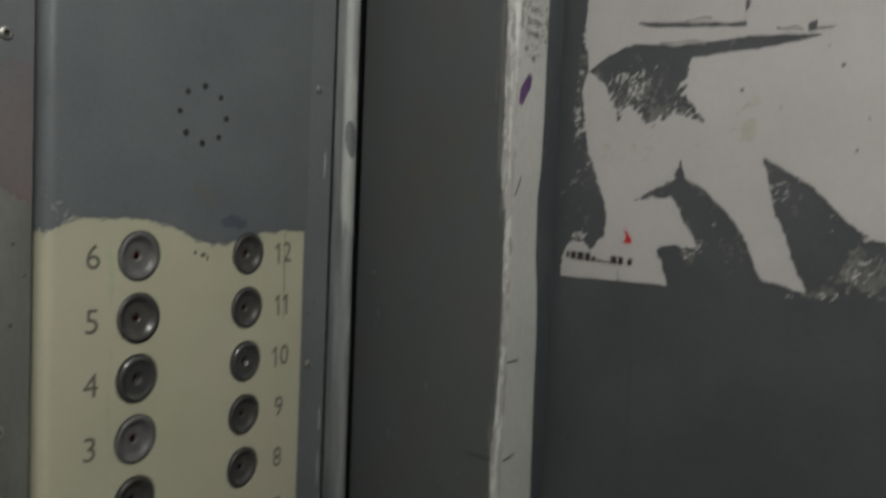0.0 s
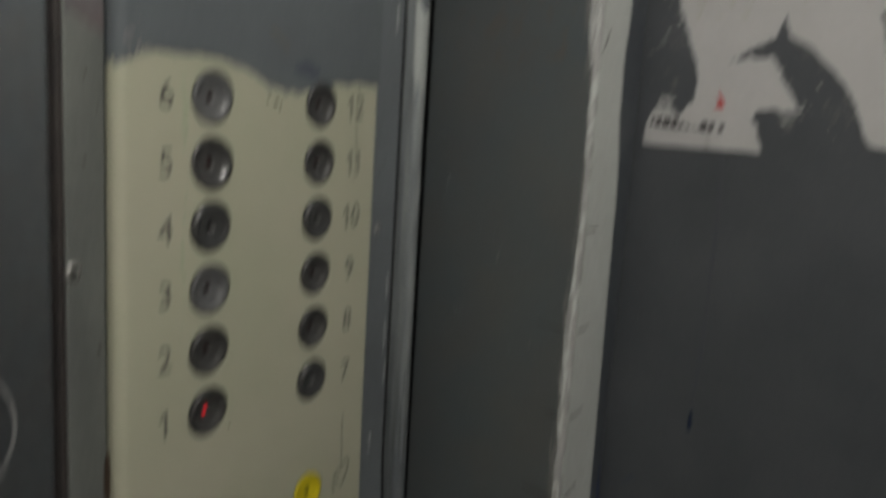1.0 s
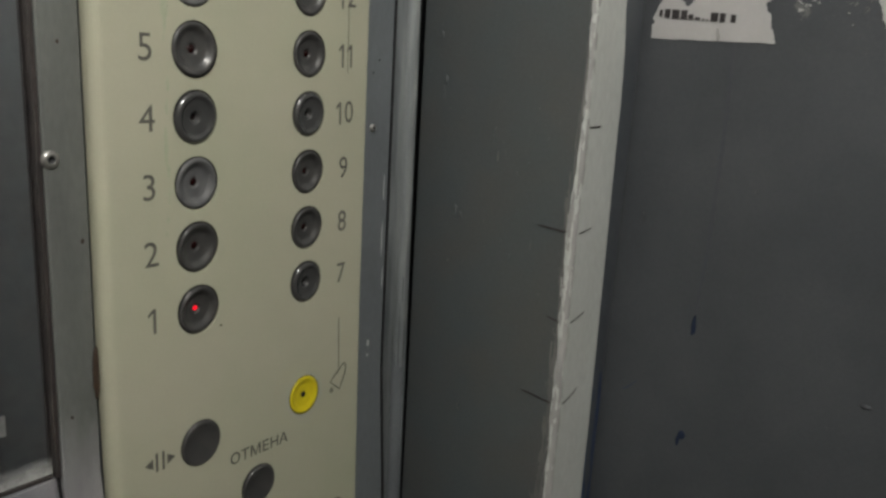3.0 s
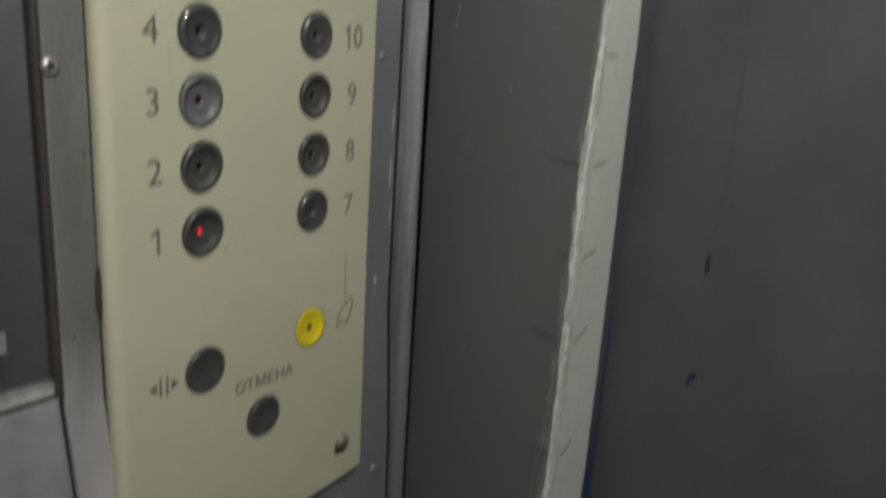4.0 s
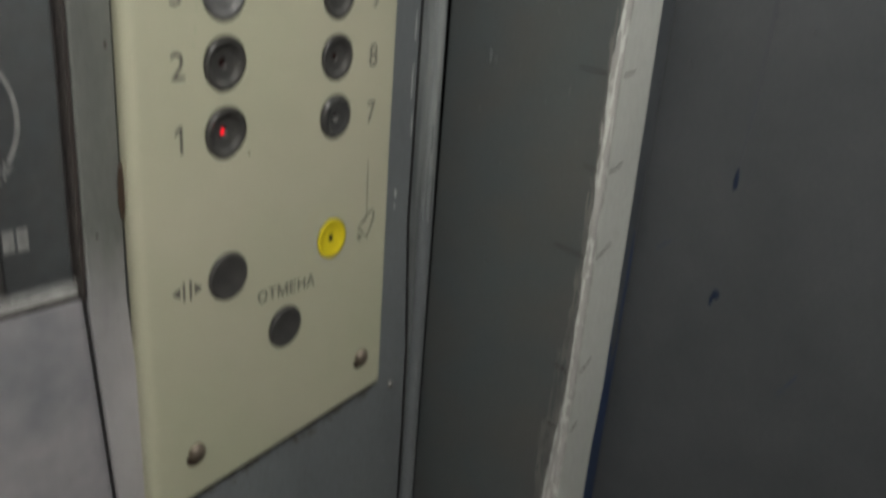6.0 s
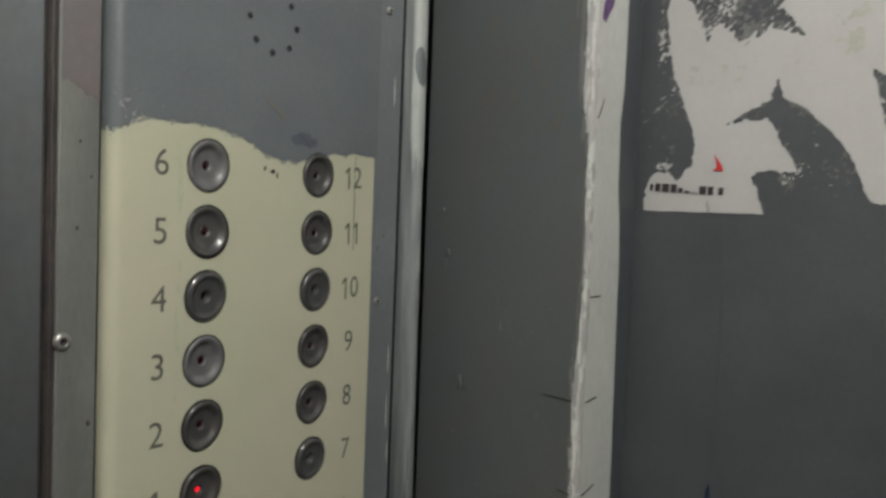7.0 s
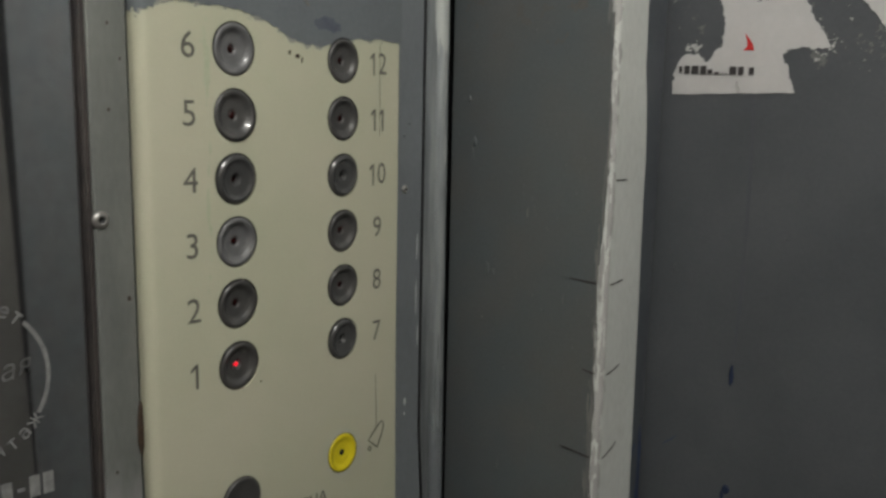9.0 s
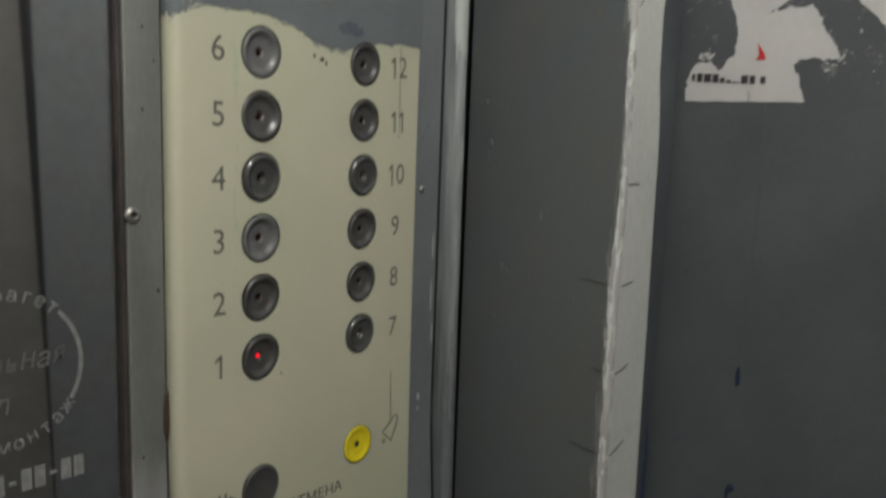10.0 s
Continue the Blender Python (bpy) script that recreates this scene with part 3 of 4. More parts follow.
def poster_field(u, v):
    d = inside_by(u, v, OUTLINE)
    fine = 0.0019 * fbm(u * 300, v * 300, 1, 5) + 0.0026 * fbm(u * 75, v * 75, 2)
    out = d + fine * np.where(v < 1.39, 0.25, 1.0)
    tear = -inside_by(u, v, TEAR)
    streak = fbm((u + v) * 90, (u - v) * 260, 7, 5)
    ragged = np.clip((1.572 - v) / 0.02, 0, 1) * np.clip((0.29 - u) / 0.03, 0.2, 1)
    out = np.minimum(out, tear + 0.0014 * fbm(u * 200, v * 200, 4) + ragged * np.maximum(0, 0.016 * streak))
    for hole in (SLIT, NICK, FLAP):
        out = np.minimum(out, -inside_by(u, v, hole) + 0.0012 * fbm(u * 300, v * 300, 5))
    return out


# where shreds of paper stayed on the door: centre, reach and density
SHREDS = ((0.166, 1.421, 0.016, 0.008, 1.10), (0.400, 1.408, 0.028, 0.018, 0.82), (0.362, 1.390, 0.022, 0.007, 1.00), (0.292, 1.418, 0.020, 0.012, 0.62), (0.283, 1.448, 0.006, 0.022, 0.72),
          (0.335, 1.460, 0.010, 0.028, 0.68), (0.372, 1.445, 0.010, 0.012, 0.60), (0.262, 1.412, 0.010, 0.012, 0.85), (0.157, 1.530, 0.005, 0.060, 0.80), (0.166, 1.470, 0.010, 0.016, 0.22))


def residue_mask(u, v):
    near = inside_by(u, v, OUTLINE)
    out = 0.62 * np.exp(-np.clip(-near, 0, 1) / 0.0045) * (v > 1.40)
    for cu, cv, su, sv, d in SHREDS:
        out = np.maximum(out, d * np.exp(-((u - cu) / su) ** 2 - ((v - cv) / sv) ** 2))
    tear = (inside_by(u, v, TEAR) > -0.001) * np.interp(v, (1.51, 1.56, 1.585), (0.75, 0.50, 0.1))
    return np.maximum(out * (near < 0.0005), tear) * np.clip((v - 1.3825) / 0.003, 0, 1) * (v < 1.68)


def residue_field(u, v):
    """White flakes of paper left on the door close to the tears and along the poster's old edge."""
    return 0.8 * fbm((u + 0.5 * v) * 330, (v - 0.5 * u) * 620, 21, 4) + 0.75 * fbm(u * 62, v * 62, 23, 3) + residue_mask(u, v) * 0.66 - 0.76


def fibre_field(u, v):
    """A thinner, greyer film of paper fibre."""
    streaks = 0.65 * fbm((u + v) * 210, (v - u) * 760, 27, 4) + 0.5 * fbm(u * 240, v * 240, 28, 4)
    return 0.9 * streaks + 0.7 * fbm(u * 70, v * 70, 29, 3) + residue_mask(u, v) * 0.74 - 0.66


poster = thing("torn_poster", "remains of a torn whitish paper poster glued on the door", "poster", at=(0.30, DOOR_Y, 1.40))
inverse = Matrix.Translation((-0.30, -DOOR_Y, -1.40))


def on_poster(name, bm, material, label="", smooth=False):
    bmesh.ops.transform(bm, matrix=inverse, verts=bm.verts[:])
    return part(name, bm, material, poster, label, smooth)


paper = on_poster("paper", sheet(poster_field, 0.140, 0.475, 1.378, 1.68, 0.0010, lambda u, v: (u, DOOR_Y - 0.0006 - 0.0007 * float(vnoise(u * 40, v * 40)), v)), PAPER, "whitish torn paper", smooth=True)
tagged(on_poster("paper_residue", sheet(residue_field, 0.143, 0.475, 1.380, 1.68, 0.0008, lambda u, v: (u, DOOR_Y - 0.0003, v)), PAPER_FLAKE, "thin white paper fibres"), kind="stuff")
tagged(on_poster("paper_fibre", sheet(fibre_field, 0.143, 0.475, 1.380, 1.68, 0.0008, lambda u, v: (u, DOOR_Y - 0.00015, v)), FIBRE, "grey film of torn paper fibre"), kind="stuff")
for u, v, w, spin in ((0.262, 1.6035, 0.022, 4), (0.300, 1.603, 0.010, 70), (0.333, 1.590, 0.020, -4), (0.250, 1.5855, 0.040, -3), (0.2035, 1.3895, 0.010, -75)):
    # curled torn slivers along the rips
    bm = bmesh.new()
    bmesh.ops.create_grid(bm, x_segments=12, y_segments=3, size=0.5)
    for q in bm.verts:
        x, y = q.co.x, q.co.y
        q.co = (x * w, y * 0.0035 * (1 - (2 * x) ** 2 * 0.8) + 0.0008 * math.sin(9 * x), 0.0012 + 0.0014 * (y + 0.5) ** 2 + 0.0006 * math.sin(7 * x))
    on_poster("torn_sliver", put(bm, ON_DOOR, (u, DOOR_Y, v), spin), PAPER_PALE, "curled torn paper sliver", smooth=True)


def yellow_field(u, v):
    near = np.exp(-np.hypot((u - 0.305) / 0.010, (v - 1.517) / 0.016)) + 0.9 * np.exp(-np.hypot((u - 0.213) / 0.022, (v - 1.497) / 0.008)) + 0.6 * np.exp(-np.hypot((u - 0.300) / 0.008, (v - 1.53) / 0.01))
    return fbm(u * 160, v * 160, 91, 4) + 0.75 * near - 0.62


tagged(on_poster("yellow_stain", sheet(yellow_field, 0.18, 0.34, 1.48, 1.545, 0.0012, lambda u, v: (u, DOOR_Y - 0.0015, v)), YELLOWED, "faint yellow stain"), kind="stuff")
# a line of unreadable print, cut by the tear, as bars
for x0, x1, h, lift in ((0.1535, 0.1562, 0.0055, 0.0), (0.1580, 0.1628, 0.0068, 0.0), (0.1642, 0.1705, 0.0070, 0.0), (0.1718, 0.1770, 0.0070, 0.0), (0.1782, 0.1822, 0.0040, -0.0012), (0.1836, 0.1880, 0.0022, -0.0022), (0.1895, 0.1915, 0.0016, -0.0026),
                        (0.1930, 0.1945, 0.0016, -0.0026), (0.1962, 0.2020, 0.0068, 0.0), (0.2034, 0.2078, 0.0068, 0.0), (0.2120, 0.2160, 0.0058, 0.0)):
    z = 1.4045 - (x0 - 0.153) * 0.045 + lift
    on_poster("print_bar", put(box(x0, x1, -0.0001, 0.0001, -h / 2, h / 2), Matrix.Identity(4), (0, DOOR_Y - 0.0016, z)), INK)
sail = bmesh.new()
sail.faces.new([sail.verts.new((u, DOOR_Y - 0.0017, v)) for u, v in ((0.2060, 1.4185), (0.2150, 1.4178), (0.2138, 1.4225), (0.2105, 1.4270), (0.2070, 1.4315), (0.2092, 1.4240), (0.2090, 1.4205))])
on_poster("red_print", sail, RED, "small red printed mark")
for u, v, r in ((0.372, 1.560, 0.0016), (0.300, 1.545, 0.0014), (0.385, 1.497, 0.0012), (0.362, 1.575, 0.0008), (0.330, 1.53, 0.0007), (0.392, 1.52, 0.0008)):
    on_poster("stain_spot", put(blob((r, r), u * 99, 0.15), pose(0, 0, 0, 0, 0, -90), (u, DOOR_Y - 0.0014, v)), DIRT)

# ---- aluminium corner trim ----
TX, TY, TR, TLEAN = -0.0130, -0.0309, 0.0079, 0.0066
tube = arc(TX, TY, TR, 100, -75, 14) + [(-0.0225, TY - 0.0100)]
trim = tagged(part("corner_trim", column(tube + [(-0.042, TY - 0.0100), (-0.042, TY + 0.006)], 0, TOP, bends=(1.60,), lean=TLEAN), TRIM, smooth=True), "rounded worn aluminium trim in the corner", "trim", kind="structure")


def trim_place(lift):
    return lambda u, v: (TX + (TR + lift) * math.cos(u), TY + (TR + lift) * math.sin(u) + TLEAN * max(0.0, 1.60 - v), v)


def trim_grey(u, v):
    return np.interp(v, (0.7, 1.00, 1.12, 1.22), (1.2, 0.9, 0.0, -0.9)) + 1.0 * fbm(u * 3.0, v * 14, 35, 5)


def trim_paint(u, v):
    cover = np.interp(v, (1.20, 1.37, 1.46, 1.65), (-0.9, -0.40, 0.25, 0.5)) + 0.12 * np.cos(u * 2.2)
    f = cover + 1.3 * fbm(u * 2.2, v * 16, 31, 5)
    return np.minimum(f, np.hypot((u + 0.35) / 0.75, (v - 1.497 + 0.006 * u) / 0.016) - 1)


part("grey_patch", sheet(lambda u, v: 1.15 - np.hypot((u + 0.35) / 0.75, (v - 1.497 + 0.006 * u) / 0.016), -1.2, 0.6, 1.48, 1.53, 0.012, trim_place(0.0002)), FRAME_GREY, trim, "grey paint blot", smooth=True)
part("smeared_paint", sheet(trim_paint, -1.35, 1.35, 1.15, 1.70, 0.012, trim_place(0.0003)), TRIM_PAINT, trim, "smeared white paint", smooth=True)

part("grey_paint", sheet(trim_grey, -1.5, 1.5, 0.70, 1.23, 0.012, trim_place(0.0004)), FRAME_GREY, trim, "grey wall paint carried over the trim", smooth=True)

# ---- painted frame plate round the control panel, and the steel strip ----
FX = -0.012
plate = column([(-0.045, -0.3080), (FX, -0.3080), (FX, -0.0512), (FX - 0.0015, -0.0500), (-0.045, -0.0500)], 0.0, TOP, bends=(0.96, 1.08, 1.10), lean=0.020)
for v in plate.verts:
    if v.co.z < 1.0 and v.co.x > -0.02:
        v.co.x += 0.0055
frame_plate = tagged(part("wall_panel_frame", plate, FRAME_GREY), "blue-grey painted metal plate around the control panel", "wall", kind="structure")


def grime(u, v):
    """Grime gathered under the slanting lower edge of the panel."""
    edge = 0.947 - 0.024 * (-0.0920 - u) / 0.2238
    below = edge - v
    return np.where((below > -0.004) & (below < 0.016), 0.62 * np.exp(-np.clip(below, 0, 1) / 0.005), -1) + 0.45 * fbm((u + 2 * v) * 130, v * 420, 73, 4) + 0.25 * fbm(u * 900, v * 900, 74, 2) - 0.20


tagged(part("grime", sheet(grime, -0.29, -0.092, 0.895, 0.958, 0.0010, lambda u, v: (FX + 0.0058, u, v)), DIRT, frame_plate, "brown grime under the panel's edge"), kind="stuff")
# Black strip paints in the shade between the plate and the trim.
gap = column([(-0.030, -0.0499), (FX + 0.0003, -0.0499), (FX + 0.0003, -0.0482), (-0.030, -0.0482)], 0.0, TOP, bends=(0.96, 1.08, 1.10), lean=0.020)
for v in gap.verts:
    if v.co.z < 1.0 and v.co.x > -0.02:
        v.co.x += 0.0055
part("gap_shade", gap, BLACK, frame_plate, "black strip standing in for shade along the plate")
steel_strip = tagged(part("wall_steel_strip", column([(-0.045, -0.3415), (FX + 0.0005, -0.3415), (FX + 0.0015, -0.3405), (FX + 0.0015, -0.3178), (FX + 0.0005, -0.3170), (-0.045, -0.3170)], 0.0, TOP, bends=(1.09,), lean=0.070), STRIP), "worn bare steel strip beside the control panel", "wall", kind="structure")


def strip_paint(u, v):
    edge = 1.447 - (u + 0.345) * 0.5 + 0.004 * fbm(u * 120, v * 0, 41) + 0.004 * fbm(u * 500, v * 300, 42)
    return np.minimum(v - edge, np.minimum(u + 0.3406, -0.3179 - u))


part("pink_paint", sheet(strip_paint, -0.346, -0.314, 1.42, 1.72, 0.0015, lambda u, v: (FX + 0.0020, u, v)), PRIMER, steel_strip, "pinkish grey paint smeared over the steel")

part("grey_paint", sheet(lambda u, v: v - 1.512 + 0.02 * fbm(u * 90, v * 70, 48, 5) + np.where((u < -0.3405) | (u > -0.3180), -1.0, 0.0), -0.346, -0.314, 1.48, 1.72, 0.0015, lambda u, v: (FX + 0.0023, u, v)), FRAME_GREY, steel_strip, "grey paint over the pink")

# Black strip replaces the thin shadow line between lower sheet and steel strip.
part("gap_shade", column([(-0.030, -0.3426), (-0.0146, -0.3426), (-0.0146, -0.3412), (-0.030, -0.3412)], 0.0, 1.0945, bends=(1.09,), lean=0.070), BLACK, steel_strip, "black strip drawing the shade line beside the steel strip")

# round-headed screws
screw_head = lathe([(0.0047, 0.0), (0.0046, 0.0007), (0.0040, 0.0016), (0.0030, 0.0021), (0.0023, 0.0023), (0.0019, 0.0022), (0.0017, 0.0010)], 20)
big_screw = part("screw", screw_head, SCREW, steel_strip, "round steel screw head", smooth=True)
big_screw.location = (FX + 0.0015, -0.3380, 1.2950)
big_screw.scale = (1.0, 1.15, 1.15)
big_screw.data.materials.append(BLACK)
for f in big_screw.data.polygons[-21:]:
    f.material_index = 1
for y, z in ((-0.335, 1.535), (-0.3215, 0.903), (-0.333, 1.05 - 0.4)):
    twin(big_screw, "screw", Matrix.Translation((FX + 0.0015, y, z)), steel_strip)
small = Matrix.Diagonal((0.9, 0.72, 0.72, 1))
for y, z in ((-0.0725, 1.301), (-0.0690, 1.539), (-0.0660, 0.933)):
    twin(big_screw, "screw", Matrix.Translation((FX if z > 1 else FX + 0.0055, y, z)) @ small, frame_plate)
for y, z in ((-0.0735, 1.345), (-0.067, 1.355)):
    part("black_spot", put(blob((0.0008, 0.0010), z * 9, 0.2), Matrix.Identity(4), (FX, y, z)), BLACK, frame_plate)
for y, z, w, h in ((-0.0685, 1.114, 0.0013, 0.0034), (-0.0690, 1.103, 0.0009, 0.0014), (-0.0560, 1.205, 0.0006, 0.016), (-0.0535, 1.17, 0.0005, 0.010), (-0.0590, 1.475, 0.0007, 0.012), (-0.0555, 1.25, 0.0006, 0.012)):
    part("paint_chip", put(blob((w, h), z * 40, 0.12), Matrix.Identity(4), (FX, y, z)), WHITE, frame_plate, "bare pale chip in the paint")
for y, z, r in ((-0.330, 1.36, 0.0009), (-0.321, 1.245, 0.0012), (-0.334, 1.135, 0.0009), (-0.329, 1.41, 0.0008), (-0.322, 1.39, 0.0007)):
    part("rust_spot", put(blob((r, r * 1.4), z * 40, 0.12), Matrix.Identity(4), (FX + 0.0015, min(y, -0.3215), z)), RUST, steel_strip)

# ---- the control panel ----
panel = thing("lift_control_panel", "cream enamelled lift control panel with round black buttons, overpainted grey above", "control panel", at=(0, -0.205, 0.949))
to_panel = Matrix.Translation((0, 0.205, -0.949))
Y0, Y1, Z0, Z1 = -0.3158, -0.0920, 0.949, 1.78
RL, RR = 0.0075, 0.0022


def on_panel(name, bm, material, label="", parent=None, smooth=False):
    bmesh.ops.transform(bm, matrix=to_panel, verts=bm.verts[:])
    return part(name, bm, material, parent or panel, label, smooth)


def panel_profile(lift):
    return [(FX, Y0 - lift)] + [(-RL + (RL + lift) * math.cos(radians(a)), Y0 + RL + (RL + lift) * math.sin(radians(a))) for a in range(-90, 1, 15)] + \
        [(-RR + (RR + lift) * math.cos(radians(a)), Y1 - RR + (RR + lift) * math.sin(radians(a))) for a in range(0, 91, 22)] + [(FX, Y1 + lift)]


# the lower edge is sloped to fit the camera's view: lower beside the steel strip, with a rounded corner there
cover = column(panel_profile(0.0), Z0, Z1, bends=(1.16,), lean=0.014)
for v in cover.verts:
    if v.co.z < Z0 + 1e-6:
        k = (Y1 - v.co.y) / (Y1 - Y0)
        v.co.z = Z0 - 0.002 - 0.024 * k + 0.010 * max(0.0, 1 - (v.co.y - Y0) / 0.010) ** 2
LOW = [v for v in cover.verts if v.co.z < 1.0]
rim = [e for e in cover.edges if all(v in LOW for v in e.verts) and not all(v.co.x < FX + 1e-6 for v in e.verts)]
bmesh.ops.bevel(cover, geom=rim, offset=0.0035, segments=4, affect="EDGES", profile=0.5)
YL, YR = -0.2488, -0.1529
FLOOR_Z = [1.1884, 1.2318, 1.2744, 1.3166, 1.3588, 1.4010]
WELLS = [(YL, z, 1.0) for z in FLOOR_Z] + [(YR, 1.1892 + 0.0422 * k, 0.945) for k in range(6)] + [(YR, 1.0960, 0.92), (YL, 1.0900, 0.99), (-0.1980, 1.0360, 0.97)]
wells = bmesh.new()
for y, z, size in WELLS:
    made = bmesh.ops.create_cone(wells, cap_ends=True, segments=48, radius1=0.0176 * size, radius2=0.0176 * size, depth=0.016, matrix=Matrix.Translation((0.002, y, z)) @ Matrix.Diagonal((1, 0.935, 0.99, 1)) @ pose(0, 0, 0, 0, 90, 0))
cutter = part("wells", wells, BLACK)
solid = part("solid", cover, CREAM)
solid.data.materials.append(BLACK)
mod = solid.modifiers.new("wells", "BOOLEAN")
mod.operation, mod.solver, mod.object = "DIFFERENCE", "EXACT", cutter
cut_mesh = bpy.data.meshes.new_from_object(solid.evaluated_get(bpy.context.evaluated_depsgraph_get()))
cover = bmesh.new()
cover.from_mesh(cut_mesh)
bpy.data.objects.remove(solid)
bpy.data.objects.remove(cutter)
cover_ob = on_panel("cover", cover, CREAM, "cream enamelled metal cover")


def panel_paint(u, v):
    edge = np.interp(u, (-0.320, -0.308, -0.300, -0.276, -0.238, -0.222, -0.205, -0.188, -0.172, -0.157, -0.140, -0.115, -0.092), (1.418, 1.421, 1.4265, 1.4275, 1.4255, 1.4205, 1.4125, 1.4085, 1.4085, 1.4135, 1.4165, 1.4180, 1.4185))
    left = 0.004 * np.clip((-0.285 - u) / 0.03, 0, 1)
    edge = edge + 0.0016 * fbm(u * 90, v * 20, 51) + (0.0012 + left) * fbm(u * 420, v * 260, 52, 4)
    return v - edge


def panel_place(lift):
    def place(u, v):
        if u < Y0 + RL:
            a = (Y0 + RL - u) / RL
            if a > math.pi / 2:
                return (-RL - (a - math.pi / 2) * RL, Y0 - lift, v)
            return (-RL + (RL + lift) * math.cos(a), Y0 + RL - (RL + lift) * math.sin(a), v)
        return (lift, u, v)
    return place


on_panel("grey_overpaint", sheet(panel_paint, Y0 + RL - RL * (math.pi / 2 + 0.5), Y1 + 0.0012, 1.395, 1.77, 0.0015, panel_place(0.0004)), PANEL_GREY, "grey overpaint with a wavy lower edge", smooth=True)


def thin_edge(u, v):
    """A thin, dry film of the overpaint that strays below its edge."""
    return panel_paint(u, v + 0.0032) / 0.003 - 0.9 + 2.2 * fbm(u * 330, v * 330, 57, 4)


tagged(on_panel("thin_overpaint", sheet(thin_edge, Y0 + RL - RL * 1.2, Y1 + 0.0008, 1.395, 1.437, 0.0010, panel_place(0.0002)), THIN_GREY, "thin film of grey overpaint", smooth=True), kind="stuff")


def blue_smear(u, v):
    r = np.hypot((u + 0.168) / 0.012, (v - 1.4245 + 0.12 * (u + 0.168)) / 0.0042)
    return 1.0 - r + 0.7 * fbm(u * 150, v * 320, 55, 4) + 0.4 * fbm(u * 900, v * 900, 56, 2)


on_panel("blue_smear", sheet(blue_smear, -0.205, -0.145, 1.412, 1.440, 0.0010, lambda u, v: (0.0006, u, v)), SMEAR_BLUE, "blue-grey paint smear")
for y, z, w, h in ((-0.196, 1.4005, 0.0022, 0.0015), (-0.203, 1.4025, 0.0012, 0.0016), (-0.192, 1.398, 0.0009, 0.0022), (-0.268, 1.383, 0.0010, 0.0012), (-0.231, 1.173, 0.0010, 0.0008)):
    on_panel("dirt_spot", put(blob((w, h), y * 90, 0.1), Matrix.Identity(4), (0.0, y, z)), RUST)

def flecks(u, v):
    near = np.exp(-np.abs(u + 0.303) / 0.012) * np.exp(-np.clip(v - 1.428, 0, 1) / 0.014) * (v > 1.424)
    return fbm(u * 420, v * 260, 71, 4) + 0.46 * near - 0.66


tagged(on_panel("thin_paint_fleck", sheet(flecks, -0.3155, -0.270, 1.42, 1.50, 0.0009, panel_place(0.0006)), FLECK, "pale flecks showing through thin paint"), kind="stuff")

on_panel("brown_scrape", put(stroke([(-0.2035, 1.4490), (-0.1995, 1.4475), (-0.1940, 1.4440), (-0.1890, 1.4395), (-0.1862, 1.4355)], 0.0030, ON_PANEL), Matrix.Identity(4), (0.0005, 0, 0)), SCRAPE, "faint brown scrape")


def green_stain(u, v):
    near = np.exp(-np.abs(u + 0.2695) / 0.004) * np.exp(-np.abs(v - 1.385) / 0.035) + 0.6 * np.exp(-np.abs(u + 0.270) / 0.005) * np.exp(-np.abs(v - 1.30) / 0.05)
    return np.minimum(near + 0.8 * fbm(u * 260, v * 60, 95, 4) - 0.62, (-0.2672 - u) * 400)


tagged(on_panel("green_stain", sheet(green_stain, -0.285, -0.245, 1.20, 1.42, 0.0010, lambda u, v: (0.00015, u, v)), GREEN_STAIN, "faint green stain"), kind="stuff")

# speaker holes in a ring
hole = lathe([(0.0023, 0.0), (0.0023, 0.0003)], 14)
first = None
for k in range(8):
    a = radians(88 - 45 * k)
    m = Matrix.Translation((0.0004, -0.1990 + 0.0205 * math.cos(a) + 0.205, 1.5020 + 0.0205 * math.sin(a) - 0.949))
    if first is None:
        first = part("speaker_hole", hole, BLACK, panel, "small black speaker hole")
        first.matrix_basis = m
    else:
        o = new("speaker_hole", first.data)
        o.parent, o.matrix_basis = panel, m @ Matrix.Diagonal((1, *((0.9 + 0.2 * rng.random(),) * 2), 1))

# floor buttons: a dished cap with a rounded rim, a black ring painting the shadow line round it and a red lens in the
# middle
CAP = [(0.0171, -0.0055), (0.0172, -0.0011), (0.0170, -0.0003), (0.0165, 0.0004), (0.0159, 0.0009), (0.0153, 0.0010), (0.0146, 0.0009), (0.0138, 0.0006), (0.0129, 0.0000), (0.0120, -0.0008), (0.0111, -0.0015), (0.0101, -0.0020), (0.0088, -0.0023), (0.0065, -0.0025), (0.0043, -0.0026), (0.0036, -0.0028), (0.0031, -0.0033), (0.0025, -0.0039), (0.0010, -0.0040)]
FLAT_CAP = [(0.0171, -0.0055), (0.0172, 0.0002), (0.0169, 0.0010), (0.0162, 0.0015), (0.0152, 0.0016), (0.0140, 0.0013), (0.0110, 0.0006), (0.0070, 0.0001), (0.0010, 0.0000)]
ROUND_CAP = [(0.0170, -0.0055), (0.0171, 0.0001), (0.0168, 0.0007), (0.0162, 0.0014), (0.0154, 0.0020), (0.0145, 0.0024), (0.0136, 0.0023), (0.0128, 0.0018), (0.0118, 0.0011), (0.0102, 0.0008), (0.0080, 0.0005), (0.0058, 0.0003), (0.0044, 0.0001), (0.0036, -0.0005), (0.0031, -0.0018), (0.0026, -0.0036), (0.0010, -0.0040)]
glossy_mesh = part("button", lathe(ROUND_CAP, 48), BUTTON_GLOSSY, smooth=True).data
cap_mesh = part("button", lathe(CAP, 48), BUTTON, smooth=True).data
worn_mesh = cap_mesh.copy()
